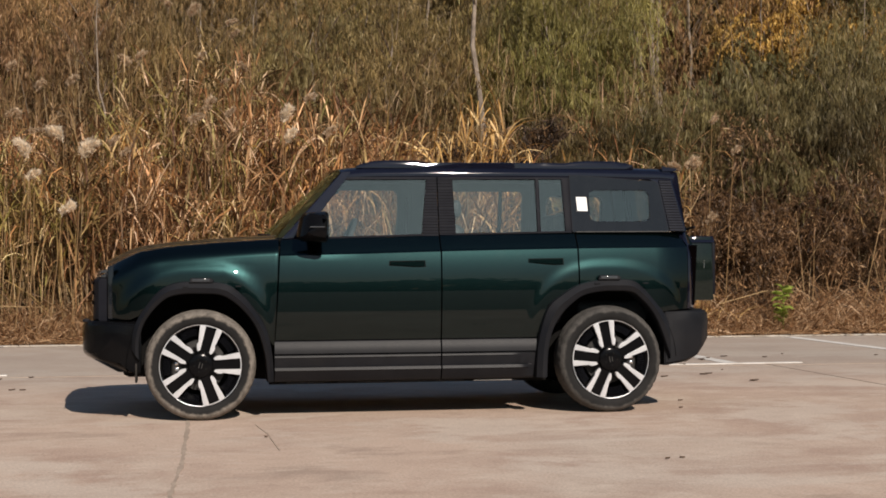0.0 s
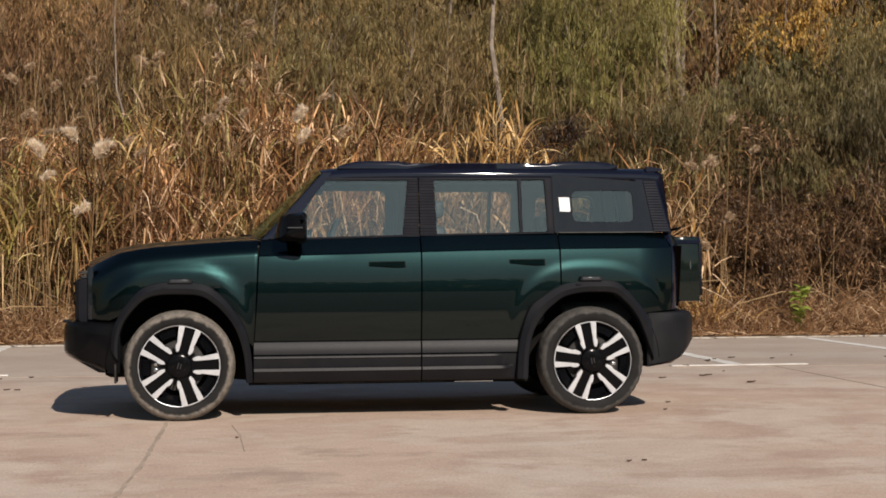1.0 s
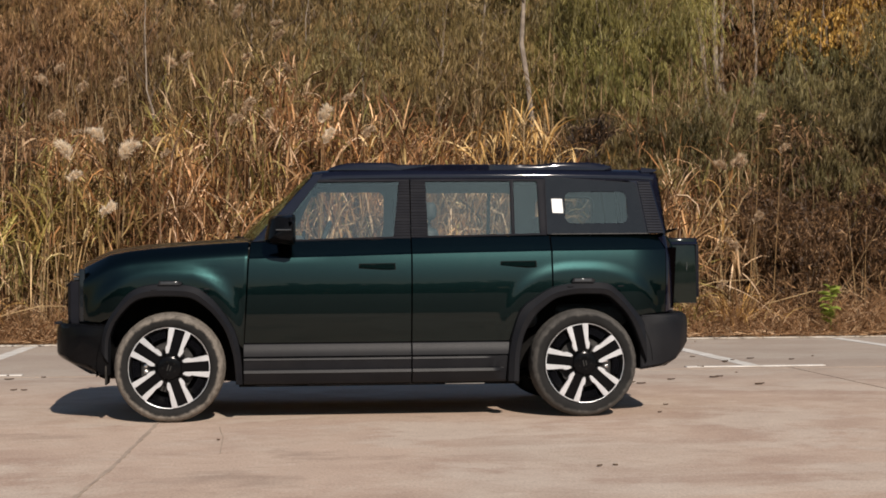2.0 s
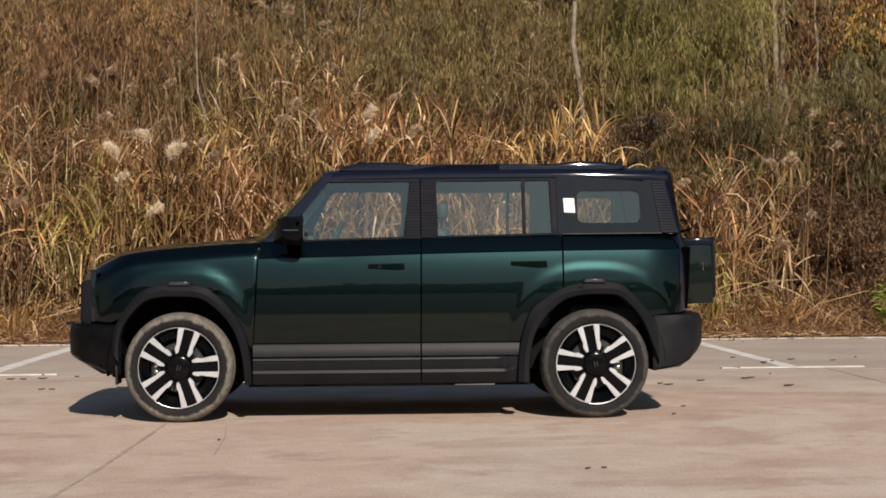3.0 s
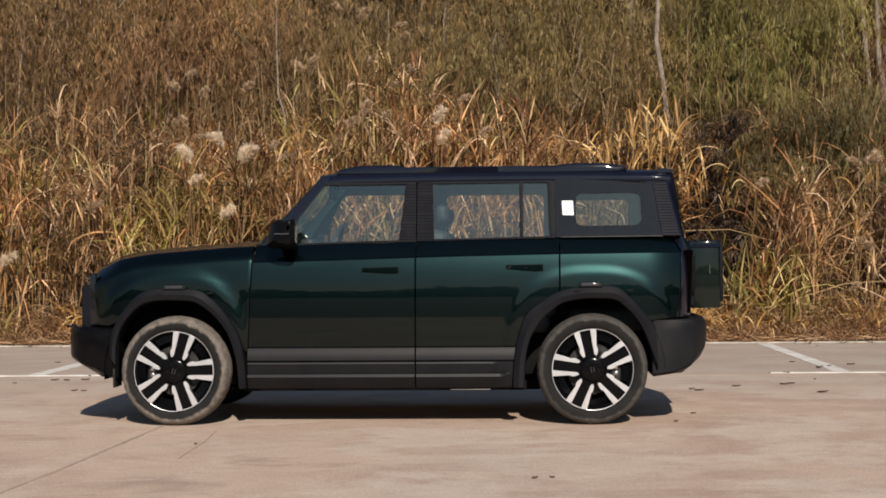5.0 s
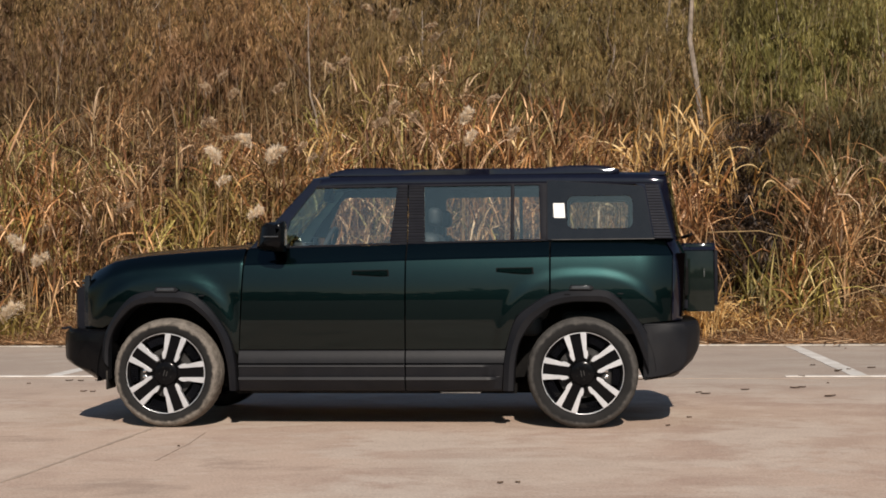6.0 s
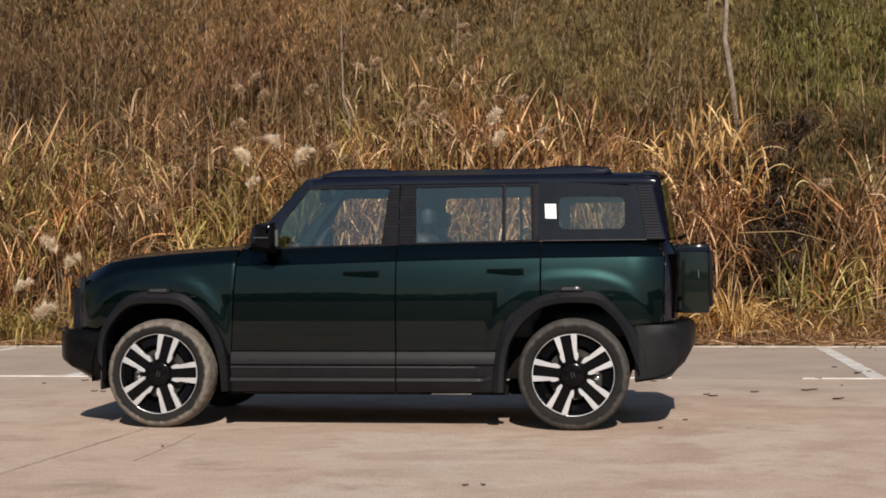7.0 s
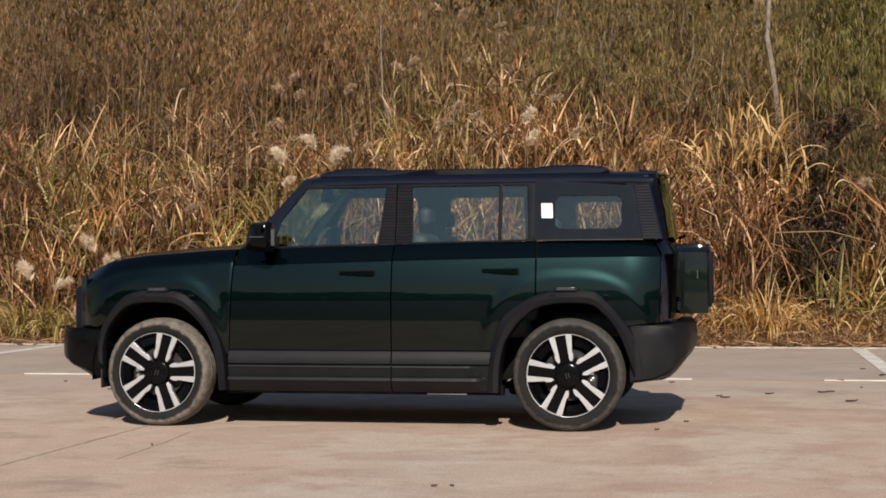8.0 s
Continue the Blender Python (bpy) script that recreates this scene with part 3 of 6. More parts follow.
def panel(rows, yfun, per_seg=4, per_row=4, depth=0.03, edge=0.002, proud=0.0):
    """A bodywork panel: a curved skin over an outline, with rolled edges turned inwards."""
    pts = fill_rows(rows, per_seg, per_row)
    bm = bmesh.new()
    grid = [[bm.verts.new((x, yfun(x, z) - proud, z)) for x, z in line] for line in pts]
    n, m = len(grid), len(grid[0])
    for i in range(n - 1):
        for j in range(m - 1):
            bm.faces.new((grid[i][j], grid[i][j + 1], grid[i + 1][j + 1], grid[i + 1][j]))
    loop = grid[0][:] + [grid[i][-1] for i in range(1, n)] + grid[-1][-2::-1] + [grid[i][0] for i in range(n - 2, 0, -1)]
    back = [bm.verts.new(v.co + Vector((0, depth, 0))) for v in loop]
    k = len(loop)
    rim = []
    for i in range(k):
        j = (i + 1) % k
        bm.faces.new((loop[j], loop[i], back[i], back[j]))
        rim.append(bm.edges.get((loop[i], loop[j])))
    bm.normal_update()
    if edge:
        bmesh.ops.bevel(bm, geom=rim, offset=edge, segments=2, profile=0.5, affect="EDGES")
    return bm


def ring_panel(outer, inner, yfun, proud=0.0, depth=0.02):
    """A flat frame between an outline and a window cut in it, both as (x, z) loops of equal count."""
    bm = bmesh.new()
    loops = []
    for dy, loop in ((depth, outer), (0, outer), (0, inner), (depth, inner)):
        loops.append([bm.verts.new((x, yfun(x, z) - proud + dy, z)) for x, z in loop])
    n = len(outer)
    for p, q in zip(loops, loops[1:]):
        for i in range(n):
            j = (i + 1) % n
            bm.faces.new((p[i], p[j], q[j], q[i]))
    bmesh.ops.recalc_face_normals(bm, faces=bm.faces[:])
    return bm


def round_rect(x0, x1, z0, z1, r, per=6):
    pts = []
    for cx, cz, a0 in ((x1 - r, z0 + r, -90), (x1 - r, z1 - r, 0), (x0 + r, z1 - r, 90), (x0 + r, z0 + r, 180)):
        for k in range(per + 1):
            a = radians(a0 + 90 * k / per)
            pts.append((cx + r * math.cos(a), cz + r * math.sin(a)))
    return pts


def match_loop(poly, inner):
    """Points of a polygon outline met by rays from the middle of inner through inner's points."""
    cx, cz = sum(p[0] for p in inner) / len(inner), sum(p[1] for p in inner) / len(inner)
    out = []
    for x, z in inner:
        dx, dz = x - cx, z - cz
        best = 1e9
        for (ax, az), (bx, bz) in zip(poly, poly[1:] + poly[:1]):
            ex, ez = bx - ax, bz - az
            den = dx * ez - dz * ex
            if abs(den) < 1e-9:
                continue
            t = ((ax - cx) * ez - (az - cz) * ex) / den
            u = ((ax - cx) * dz - (az - cz) * dx) / den
            if t > 0 and -1e-6 <= u <= 1 + 1e-6:
                best = min(best, t)
        out.append((cx + dx * best, cz + dz * best))
    return out


def other_side(bm):
    b = bm.copy()
    for v in b.verts:
        v.co.y = 2 * CY - v.co.y
    bmesh.ops.reverse_faces(b, faces=b.faces[:])
    return b


suv = new("suv")
suv.location = (0, CY, 0)
tagged(suv, "dark green off-road SUV with black roof, parked on concrete", "car")


def cpart(name, bm, material, parent=suv, label="", sharp=35):
    bm.transform(Matrix.Translation((0, -CY, 0)))
    return part(name, bm, material, parent, label, sharp)


def both(name, bm, material, parents=(suv, suv), label="", sharp=35):
    """The same part on the near and on the far side."""
    far_bm = other_side(bm)
    return cpart(name, bm, material, parents[0], label, sharp), cpart(name, far_bm, material, parents[1], label, sharp)


# fenders
fender_low = [(-2.055, 0.70), (-1.93, 0.70), (-1.84, 0.74), (-1.70, 0.885), (-1.575, 0.925), (-1.28, 0.925), (-1.16, 0.83), (-1.06, 0.69), (-1.0, 0.57), (-0.945, 0.50)]
fx = [-2.055, -1.96, -1.87, -1.74, -1.6, -1.32, -1.18, -1.07, -0.985, -0.908]
fender_mid = [(a, hood_line(a) - 0.115) for a in (-2.055, -1.955, -1.865, -1.735, -1.6, -1.31, -1.175, -1.07, -0.99, -0.914)]
fender = panel([fender_low, fender_mid, [(x, hood_line(x)) for x in fx]], body_y, 3, 8)
both("front_fender", fender, M["paint"])

# doors
fd_rows = [[(-0.940, 0.545), (-0.3, 0.545), (0.226, 0.545)], [(-0.920, 0.85), (-0.3, 0.85), (0.229, 0.85)], [(a, belt(a) - 0.115) for a in (-0.905, -0.3, 0.231)],
           [(-0.893, belt(-0.9)), (-0.3, belt(-0.3)), (0.232, belt(0.23))]]
rd_rows = [[(0.234, 0.545), (0.55, 0.545), (0.925, 0.545)], [(0.236, 0.77), (0.55, 0.77), (1.0, 0.77)], [(0.237, 0.915), (0.6, 0.915), (1.231, 0.915)],
           [(a, belt(a) - 0.115) for a in (0.239, 0.6, 1.231)], [(0.240, belt(0.24)), (0.6, belt(0.6)), (1.232, belt(1.23))]]
front_doors = both("front_door", panel(fd_rows, body_y, 18, 12), M["paint"], sharp=20)
rear_doors = both("rear_door", panel(rd_rows, body_y, 26, 12), M["paint"], sharp=20)
quarter = panel([[(1.239, 0.90), (1.32, 0.93), (1.62, 0.93), (1.73, 0.84), (1.86, 0.715), (1.93, 0.725), (2.062, 0.735)],
                 [(a, belt(a) - 0.115) for a in (1.240, 1.33, 1.62, 1.75, 1.9, 1.98, 2.078)],
                 [(1.241, belt(1.24)), (1.33, belt(1.33)), (1.62, belt(1.62)), (1.75, belt(1.75)), (1.9, belt(1.9)), (1.96, belt(1.96)), (2.02, belt(2.02))]], body_y, 16, 26)
both("rear_quarter_panel", quarter, M["paint"], sharp=20)

# lower cladding of the doors, and the sill behind it
for doors, x0, x1, xt in ((front_doors, -0.946, 0.226, 0.226), (rear_doors, 0.234, 0.900, 0.925)):
    zs = [z for z, _ in CLAD]
    rows = [[(x0, z), ((x0 + x1) / 2, z), (x1 + (xt - x1) * (z - zs[0]) / (zs[-1] - zs[0]), z)] for z in zs]
    both("lower_cladding", panel(rows, clad_y, 14, 1, 0.02, 0.002), M["plastic"], doors, "textured dark grey plastic cladding", 20)
both("sill", panel([[(-0.98, 0.235), (1.0, 0.235)], [(-0.98, 0.30), (1.0, 0.30)]], lambda x, z: 0.11 + 0.1 * (0.3 - z), 10, 2, 0.10), M["under"])
both("jacking_strip", rbox(0.47, 0.75, 0.104, 0.112, 0.238, 0.247, 0.002, 1), M["flange"], label="thin bare metal sill flange")
both("jacking_strip", rbox(-0.86, -0.60, 0.104, 0.112, 0.243, 0.248, 0.001, 1), M["disc"])
both("jacking_strip", rbox(-0.5, 0.40, 0.104, 0.112, 0.243, 0.248, 0.001, 1), M["disc"])

for x0, x1, zb in ((-0.96, -0.87, 0.30), (0.19, 0.28, 0.30), (1.19, 1.29, 1.0)):
    both("door_jamb", rbox(x0, x1, 0.125, 0.16, zb, 1.20, 0.004, 1), M["under"])
    if x0 > 0:
        both("door_jamb", rbox(x0, x1, 0.186, 0.215, 1.19, 1.29, 0.004, 1), M["under"])

# door handles, set nearly flush in dark recesses
for doors, x0, z0, z1 in ((front_doors, -0.135, 1.054, 1.092), (rear_doors, 0.868, 1.064, 1.103)):
    hy = body_y(x0 + 0.12, (z0 + z1) / 2)
    outline = [(x0, z1 - 0.024), (x0 + 0.004, z1 - 0.003), (x0 + 0.245, z1), (x0 + 0.248, z0 + 0.004), (x0 + 0.20, z0)]
    rec = flat_poly([(x0 - 0.006, z1 - 0.030), (x0 - 0.003, z1 + 0.003), (x0 + 0.252, z1 + 0.006), (x0 + 0.256, z0 - 0.002), (x0 + 0.19, z0 - 0.006)], hy - 0.003, hy + 0.01)
    recess = both("handle_recess", rec, M["under"], doors)
    hb = flat_poly(outline, hy - 0.012, hy - 0.002)
    bmesh.ops.bevel(hb, geom=hb.edges[:], offset=0.003, segments=2, affect="EDGES")
    both("door_handle", hb, M["paint"], doors, "flush dark green door handle with a black outline")

# bonnet, nose and front bumper


def hood_grid():
    bm = bmesh.new()
    xs = np.linspace(-2.07, -0.90, 22)
    ts = np.linspace(-1, 1, 25)
    rows = []
    for x in xs:
        y_edge = body_y(x, hood_line(x)) + 0.004
        z = hood_line(x)
        rows.append([bm.verts.new((x - 0.05 * (1 - t * t) * (1 if x < -1.8 else max(0, (x + 1.0) / -0.8)),
                                   CY + t * (CY - y_edge), z - 0.006 + 0.030 * (1 - t ** 4) + (0.014 * smooth01((0.75 - abs(t)) / 0.08)))) for t in ts])
    for p, q in zip(rows, rows[1:]):
        for i in range(len(ts) - 1):
            bm.faces.new((p[i], p[i + 1], q[i + 1], q[i]))
    # front lip turned down
    lip = [bm.verts.new(v.co + Vector((0.01, 0, -0.05))) for v in rows[0]]
    for i in range(len(ts) - 1):
        bm.faces.new((lip[i], lip[i + 1], rows[0][i + 1], rows[0][i]))
    bmesh.ops.recalc_face_normals(bm, faces=bm.faces[:])
    if sum(f.normal.z for f in bm.faces) < 0:
        bmesh.ops.reverse_faces(bm, faces=bm.faces[:])
    return bm


cpart("bonnet", hood_grid(), M["paint"])


def loft_x(sections, closed=True):
    """Skin over outlines given one after the other, all with as many points."""
    bm = bmesh.new()
    rings = [[bm.verts.new(p) for p in s] for s in sections]
    n = len(rings[0])
    for p, q in zip(rings, rings[1:]):
        for i in range(n if closed else n - 1):
            j = (i + 1) % n
            bm.faces.new((p[i], p[j], q[j], q[i]))
    bm.faces.new(rings[0])
    bm.faces.new(rings[-1][::-1])
    bmesh.ops.recalc_face_normals(bm, faces=bm.faces[:])
    return bm


def nose_section(y, front, zs, back):
    return [(back, y, zs[0]), (front + 0.02, y, zs[0]), (front, y, zs[0] + 0.02), (front, y, zs[1] - 0.02), (front + 0.02, y, zs[1]), (back, y, zs[1])]


# the dark face between lamps, standing forward of the fenders
face = loft_x([nose_section(y, f, (0.68, 0.985), -1.95) for y, f in ((0.215, -2.07), (0.225, -2.15), (0.27, -2.175), (0.40, -2.195), (CY, -2.21), (2 * CY - 0.40, -2.195), (2 * CY - 0.27, -2.175), (2 * CY - 0.225, -2.15), (2 * CY - 0.215, -2.07))])
nose = cpart("front_grille", face, M["trim"], label="gloss black front face with horizontal bars")
for z in (0.80, 0.87, 0.94):
    cpart("grille_bar", loft_x([nose_section(y, f - 0.014, (z, z + 0.022), -2.05) for y, f in ((0.33, -2.18), (0.45, -2.195), (CY, -2.205), (2 * CY - 0.45, -2.195), (2 * CY - 0.33, -2.18))]), M["trim"], nose)
for side in (0, 1):
    lamps = []
    for z in (0.965, 1.0, 1.03):
        b = loft_x([nose_section(y, f, (z - 0.012, z + 0.012), -2.0) for y, f in ((0.232, -2.075), (0.27, -2.135), (0.42, -2.172))])
        lamps.append(b)
    b = join(*lamps)
    cpart("headlamp", b if side == 0 else other_side(b), M["lens"], label="slim stacked headlamp bars")
drl = rbox(-2.085, -2.045, 0.165, 0.20, 0.70, 1.07, 0.008)
both("daytime_lamp", drl, M["frit"], label="upright clear daytime running lamp strip")

# bumpers


def bumper_front():
    secs = []
    for y, f, zl, zu in ((0.062, -1.90, 0.44, 0.66), (0.075, -2.04, 0.40, 0.675), (0.12, -2.16, 0.425, 0.69), (0.20, -2.235, 0.45, 0.692), (0.36, -2.265, 0.44, 0.694), (CY, -2.29, 0.43, 0.694)):
        secs.append((y, f, zl, zu))
    full = secs + [(2 * CY - y, f, zl, zu) for y, f, zl, zu in secs[-2::-1]]
    out = []
    for y, f, zl, zu in full:
        b = -1.86
        out.append([(b, y, 0.33), (f + 0.22 if f < -2.1 else b - 0.06, y, 0.335), (f + 0.03, y, zl), (f, y, zl + 0.03), (f - 0.004, y, zu - 0.09), (f + 0.004, y, zu - 0.02), (f + 0.03, y, zu), (b, y, zu)])
    bm = loft_x(out)
    bmesh.ops.bevel(bm, geom=[e for e in bm.edges if len(e.link_faces) == 2 and e.calc_face_angle(0) > 0.6], offset=0.008, segments=2, affect="EDGES")
    return bm


def bumper_rear():
    secs = [(0.055, 1.93, 0.34, 0.712), (0.066, 2.06, 0.36, 0.716), (0.11, 2.17, 0.40, 0.722), (0.20, 2.245, 0.46, 0.726), (0.36, 2.275, 0.50, 0.727), (CY, 2.30, 0.50, 0.727)]
    full = secs + [(2 * CY - y, f, zl, zu) for y, f, zl, zu in secs[-2::-1]]
    out = []
    for y, f, zl, zu in full:
        b = 1.87
        out.append([(b, y, 0.325), (max(b + 0.02, f - 0.16), y, 0.345), (f - 0.035, y, zl), (f - 0.004, y, zl + 0.06), (f, y, zu - 0.07), (f - 0.008, y, zu - 0.015), (f - 0.03, y, zu), (b, y, zu)])
    bm = loft_x(out)
    bmesh.ops.bevel(bm, geom=[e for e in bm.edges if len(e.link_faces) == 2 and e.calc_face_angle(0) > 0.6], offset=0.008, segments=2, affect="EDGES")
    return bm


front_bumper = cpart("front_bumper", bumper_front(), M["wheel_black"], label="smooth black front bumper")
rear_bumper = cpart("rear_bumper", bumper_rear(), M["plastic"], label="textured dark plastic rear bumper")
for y in (0.16, 0.27):
    cpart("tow_eye", rbox(-2.255, -2.215, y, y + 0.012, 0.685, 0.704, 0.004, 2), M["trim"], front_bumper)
both("mud_flap", rbox(-1.90, -1.885, 0.06, 0.26, 0.265, 0.40, 0.006, 2), M["rubber"])

# wheel-arch flares
FLARE_F = ([(-1.925, 0.50), (-1.918, 0.60), (-1.885, 0.70), (-1.81, 0.815), (-1.715, 0.915), (-1.60, 0.957), (-1.45, 0.962), (-1.28, 0.945), (-1.17, 0.868), (-1.08, 0.762), (-1.00, 0.625), (-0.962, 0.45), (-0.952, 0.262)],
           [(-1.87, 0.42), (-1.868, 0.56), (-1.835, 0.675), (-1.765, 0.775), (-1.685, 0.845), (-1.59, 0.872), (-1.45, 0.876), (-1.315, 0.865), (-1.225, 0.815), (-1.14, 0.735), (-1.065, 0.62), (-1.015, 0.45), (-0.998, 0.262)])
FLARE_R = ([(0.905, 0.262), (0.915, 0.45), (0.942, 0.60), (1.0, 0.762), (1.10, 0.848), (1.22, 0.918), (1.36, 0.950), (1.50, 0.957), (1.63, 0.946), (1.72, 0.880), (1.79, 0.800), (1.86, 0.715), (1.895, 0.66)],
           [(0.985, 0.262), (0.995, 0.45), (1.03, 0.60), (1.105, 0.72), (1.17, 0.783), (1.25, 0.838), (1.37, 0.866), (1.50, 0.870), (1.615, 0.860), (1.69, 0.805), (1.755, 0.735), (1.82, 0.62), (1.905, 0.38)])


def spline(pts, per=4):
    out = []
    for i in range(len(pts) - 1):
        p0, p1, p2, p3 = pts[max(i - 1, 0)], pts[i], pts[i + 1], pts[min(i + 2, len(pts) - 1)]
        for k in range(per):
            t = k / per
            out.append(tuple(0.5 * (2 * b + (c - a) * t + (2 * a - 5 * b + 4 * c - d) * t * t + (3 * b - a - 3 * c + d) * t ** 3) for a, b, c, d in zip(p0, p1, p2, p3)))
    out.append(pts[-1])
    return out


def flare(outer, inner):
    o, i = spline(outer), spline(inner)
    bm = bmesh.new()
    rows = []
    for (ox, oz), (ix, iz) in zip(o, i):
        def at(t, y):
            return bm.verts.new((ox + (ix - ox) * t, y, oz + (iz - oz) * t))
        yb = body_y(ox, oz)
        base = 0.012 + ends(ox) * 0.8
        rows.append([at(-0.02, yb + 0.02), at(0.0, min(yb - 0.004, base + 0.012)), at(0.06, base - 0.008), at(0.42, base - 0.030), at(0.52, base - 0.036), at(0.92, base - 0.026), at(1.0, base - 0.016), at(1.02, base + 0.05), at(1.0, base + 0.16)])
    for p, q in zip(rows, rows[1:]):
        for k in range(len(p) - 1):
            bm.faces.new((p[k], p[k + 1], q[k + 1], q[k]))
    bm.faces.new(rows[0])
    bm.faces.new(rows[-1][::-1])
    bmesh.ops.recalc_face_normals(bm, faces=bm.faces[:])
    mid = [f for f in bm.faces if abs(f.normal.y) > 0.8]
    if sum(f.normal.y for f in mid) > 0:
        bmesh.ops.reverse_faces(bm, faces=bm.faces[:])
    return bm


for shape, hx in ((FLARE_F, HF), (FLARE_R, HR)):
    fl = both("wheel_arch_flare", flare(*shape), M["plastic"], label="broad dark plastic wheel-arch flare", sharp=24)
    mx = -1.525 if hx < 0 else 1.372
    holder = flat_poly([(mx - 0.008, 0.952), (mx + 0.004, 0.985), (mx + 0.14, 0.985), (mx + 0.165, 0.968), (mx + 0.15, 0.950)], 0.002, 0.03)
    bmesh.ops.bevel(holder, geom=holder.edges[:], offset=0.003, segments=1, affect="EDGES")
    mk = both("side_marker", holder, M["plastic"], fl)
    both("marker_lens", rbox(mx + 0.012, mx + 0.135, -0.003, 0.01, 0.958, 0.979, 0.004, 2), M["lens"], fl, "small clear side marker lens")
    for dx in (-0.10, 0.26):
        both("flare_stud", rbox(hx + dx - 0.02, hx + dx + 0.02, -0.010, 0.01, 0.921, 0.930, 0.002, 1), M["plastic"], fl)

# wheel housings and floor
for hx in (HF, HR):
    arc = [(hx + (0.50 if hx > 0 else 0.505) * math.cos(radians(a)), HZ + 0.525 * math.sin(radians(a))) for a in range(-14 if hx < 0 else 2, 187, 8)]
    bm = bmesh.new()
    a = [bm.verts.new((x, 0.05, z)) for x, z in arc]
    b = [bm.verts.new((x, 0.40, z)) for x, z in arc]
    for i in range(len(arc) - 1):
        bm.faces.new((a[i], a[i + 1], b[i + 1], b[i]))
    bm.faces.new(b)
    both("wheel_housing", bm, M["under"])
cpart("underbody", join(rbox(-0.92, 0.90, 0.13, 2 * CY - 0.13, 0.26, 0.36, 0.02, 2), rbox(-2.0, -1.05, 0.42, 2 * CY - 0.42, 0.28, 0.62, 0.05, 2), rbox(1.0, 1.86, 0.42, 2 * CY - 0.42, 0.36, 0.62, 0.05, 2)), M["under"])
cpart("rear_axle", tube([(HR, 0.15, HZ - 0.04), (HR, CY, HZ - 0.1), (HR, 2 * CY - 0.15, HZ - 0.04)], 0.045, 10), M["under"])
cpart("exhaust", join(tube([(0.2, 1.2, 0.24), (1.0, 1.2, 0.22), (1.7, 1.3, 0.27)], 0.03, 10), rbox(0.92, 1.12, 0.9, 1.3, 0.17, 0.29, 0.04, 3)), M["under"])
both("front_link", tube([(HF, 0.12, 0.30), (HF + 0.25, 0.6, 0.24)], 0.025, 8), M["under"])

# ---- upper body ----


def roof_profile(x):
    dz = lerp_table([(-0.50, -0.045), (-0.44, -0.022), (-0.30, -0.008), (0.2, 0.0), (1.3, 0.0), (1.9, -0.010), (2.05, -0.020)], x)
    near = [(0.262, 1.694), (0.258, 1.724), (0.268, 1.744), (0.292, 1.762), (0.36, 1.782), (0.55, 1.792), (0.75, 1.797), (CY, 1.799)]
    k = 0.006 * (x - 0.6) ** 2 + 0.9 * max(0, x - 1.95) ** 2
    pts = [(y + k, z + dz) for y, z in near]
    return pts + [(2 * CY - y, z) for y, z in pts[-2::-1]]


def roof_shell():
    xs = list(np.linspace(-0.455, 2.02, 40))
    bm = bmesh.new()
    rows = []
    for x in xs:
        pr = roof_profile(x)
        rows.append([bm.verts.new((x - 0.03 * max(0, 1 - ((y - CY) / 0.66) ** 2) * smooth01((-0.3 - x) / 0.15) + (0.05 * max(0, 1 - ((y - CY) / 0.66) ** 2) * smooth01((x - 1.8) / 0.2)), y, z)) for y, z in pr])
    for p, q in zip(rows, rows[1:]):
        for i in range(len(p) - 1):
            bm.faces.new((p[i], q[i], q[i + 1], p[i + 1]))
    for row, d in ((rows[0], 1), (rows[-1], -1)):
        low = [bm.verts.new(v.co + Vector((0.02 * d, 0, -0.03))) for v in row]
        for i in range(len(row) - 1):
            bm.faces.new((row[i], row[i + 1], low[i + 1], low[i]) if d > 0 else (row[i + 1], row[i], low[i], low[i + 1]))
    bmesh.ops.recalc_face_normals(bm, faces=bm.faces[:])
    if sum(f.normal.z for f in bm.faces) < 0:
        bmesh.ops.reverse_faces(bm, faces=bm.faces[:])
    return bm


cpart("roof", roof_shell(), M["black"], label="gloss black roof skin")
cpart("headliner", rbox(-0.40, 1.95, 0.30, 2 * CY - 0.30, 1.715, 1.74, 0.01, 1), M["liner"])


def roof_rail():
    """A low rail that thickens into a raised foot at either end."""
    pts = [(-0.34, 1.778, 0.004), (-0.29, 1.792, 0.012), (-0.21, 1.808, 0.016), (-0.10, 1.812, 0.018), (0.10, 1.811, 0.017), (0.165, 1.800, 0.010), (0.4, 1.801, 0.009), (0.8, 1.802, 0.009), (1.2, 1.801, 0.009), (1.26, 1.808, 0.014), (1.36, 1.814, 0.017), (1.56, 1.813, 0.017), (1.66, 1.803, 0.012), (1.72, 1.788, 0.004)]
    secs = []
    for x, z, h in pts:
        w, c = 0.022, 0.325 + 0.016 * (x - 0.7) ** 2
        secs.append([(x, c - w, 1.765), (x, c - w, z - h * 0.2), (x, c - w * 0.6, z + h * 0.5), (x, c + w * 0.6, z + h * 0.5), (x, c + w, z - h * 0.2), (x, c + w, 1.765)])
    return loft_x(secs)


both("roof_rail", roof_rail(), M["black"], label="low gloss black roof rail", sharp=50)

# pillars and window frames
a_pillar = panel([[(-0.885, 1.254), (-0.74, 1.254), (-0.665, 1.254)], [(-0.705, 1.45), (-0.65, 1.45), (-0.600, 1.45)], [(-0.478, 1.70), (-0.44, 1.70), (-0.405, 1.70)], [(-0.45, 1.735), (-0.42, 1.735), (-0.385, 1.735)]], upper_y, 3, 5, 0.05)
both("a_pillar", a_pillar, M["black"])


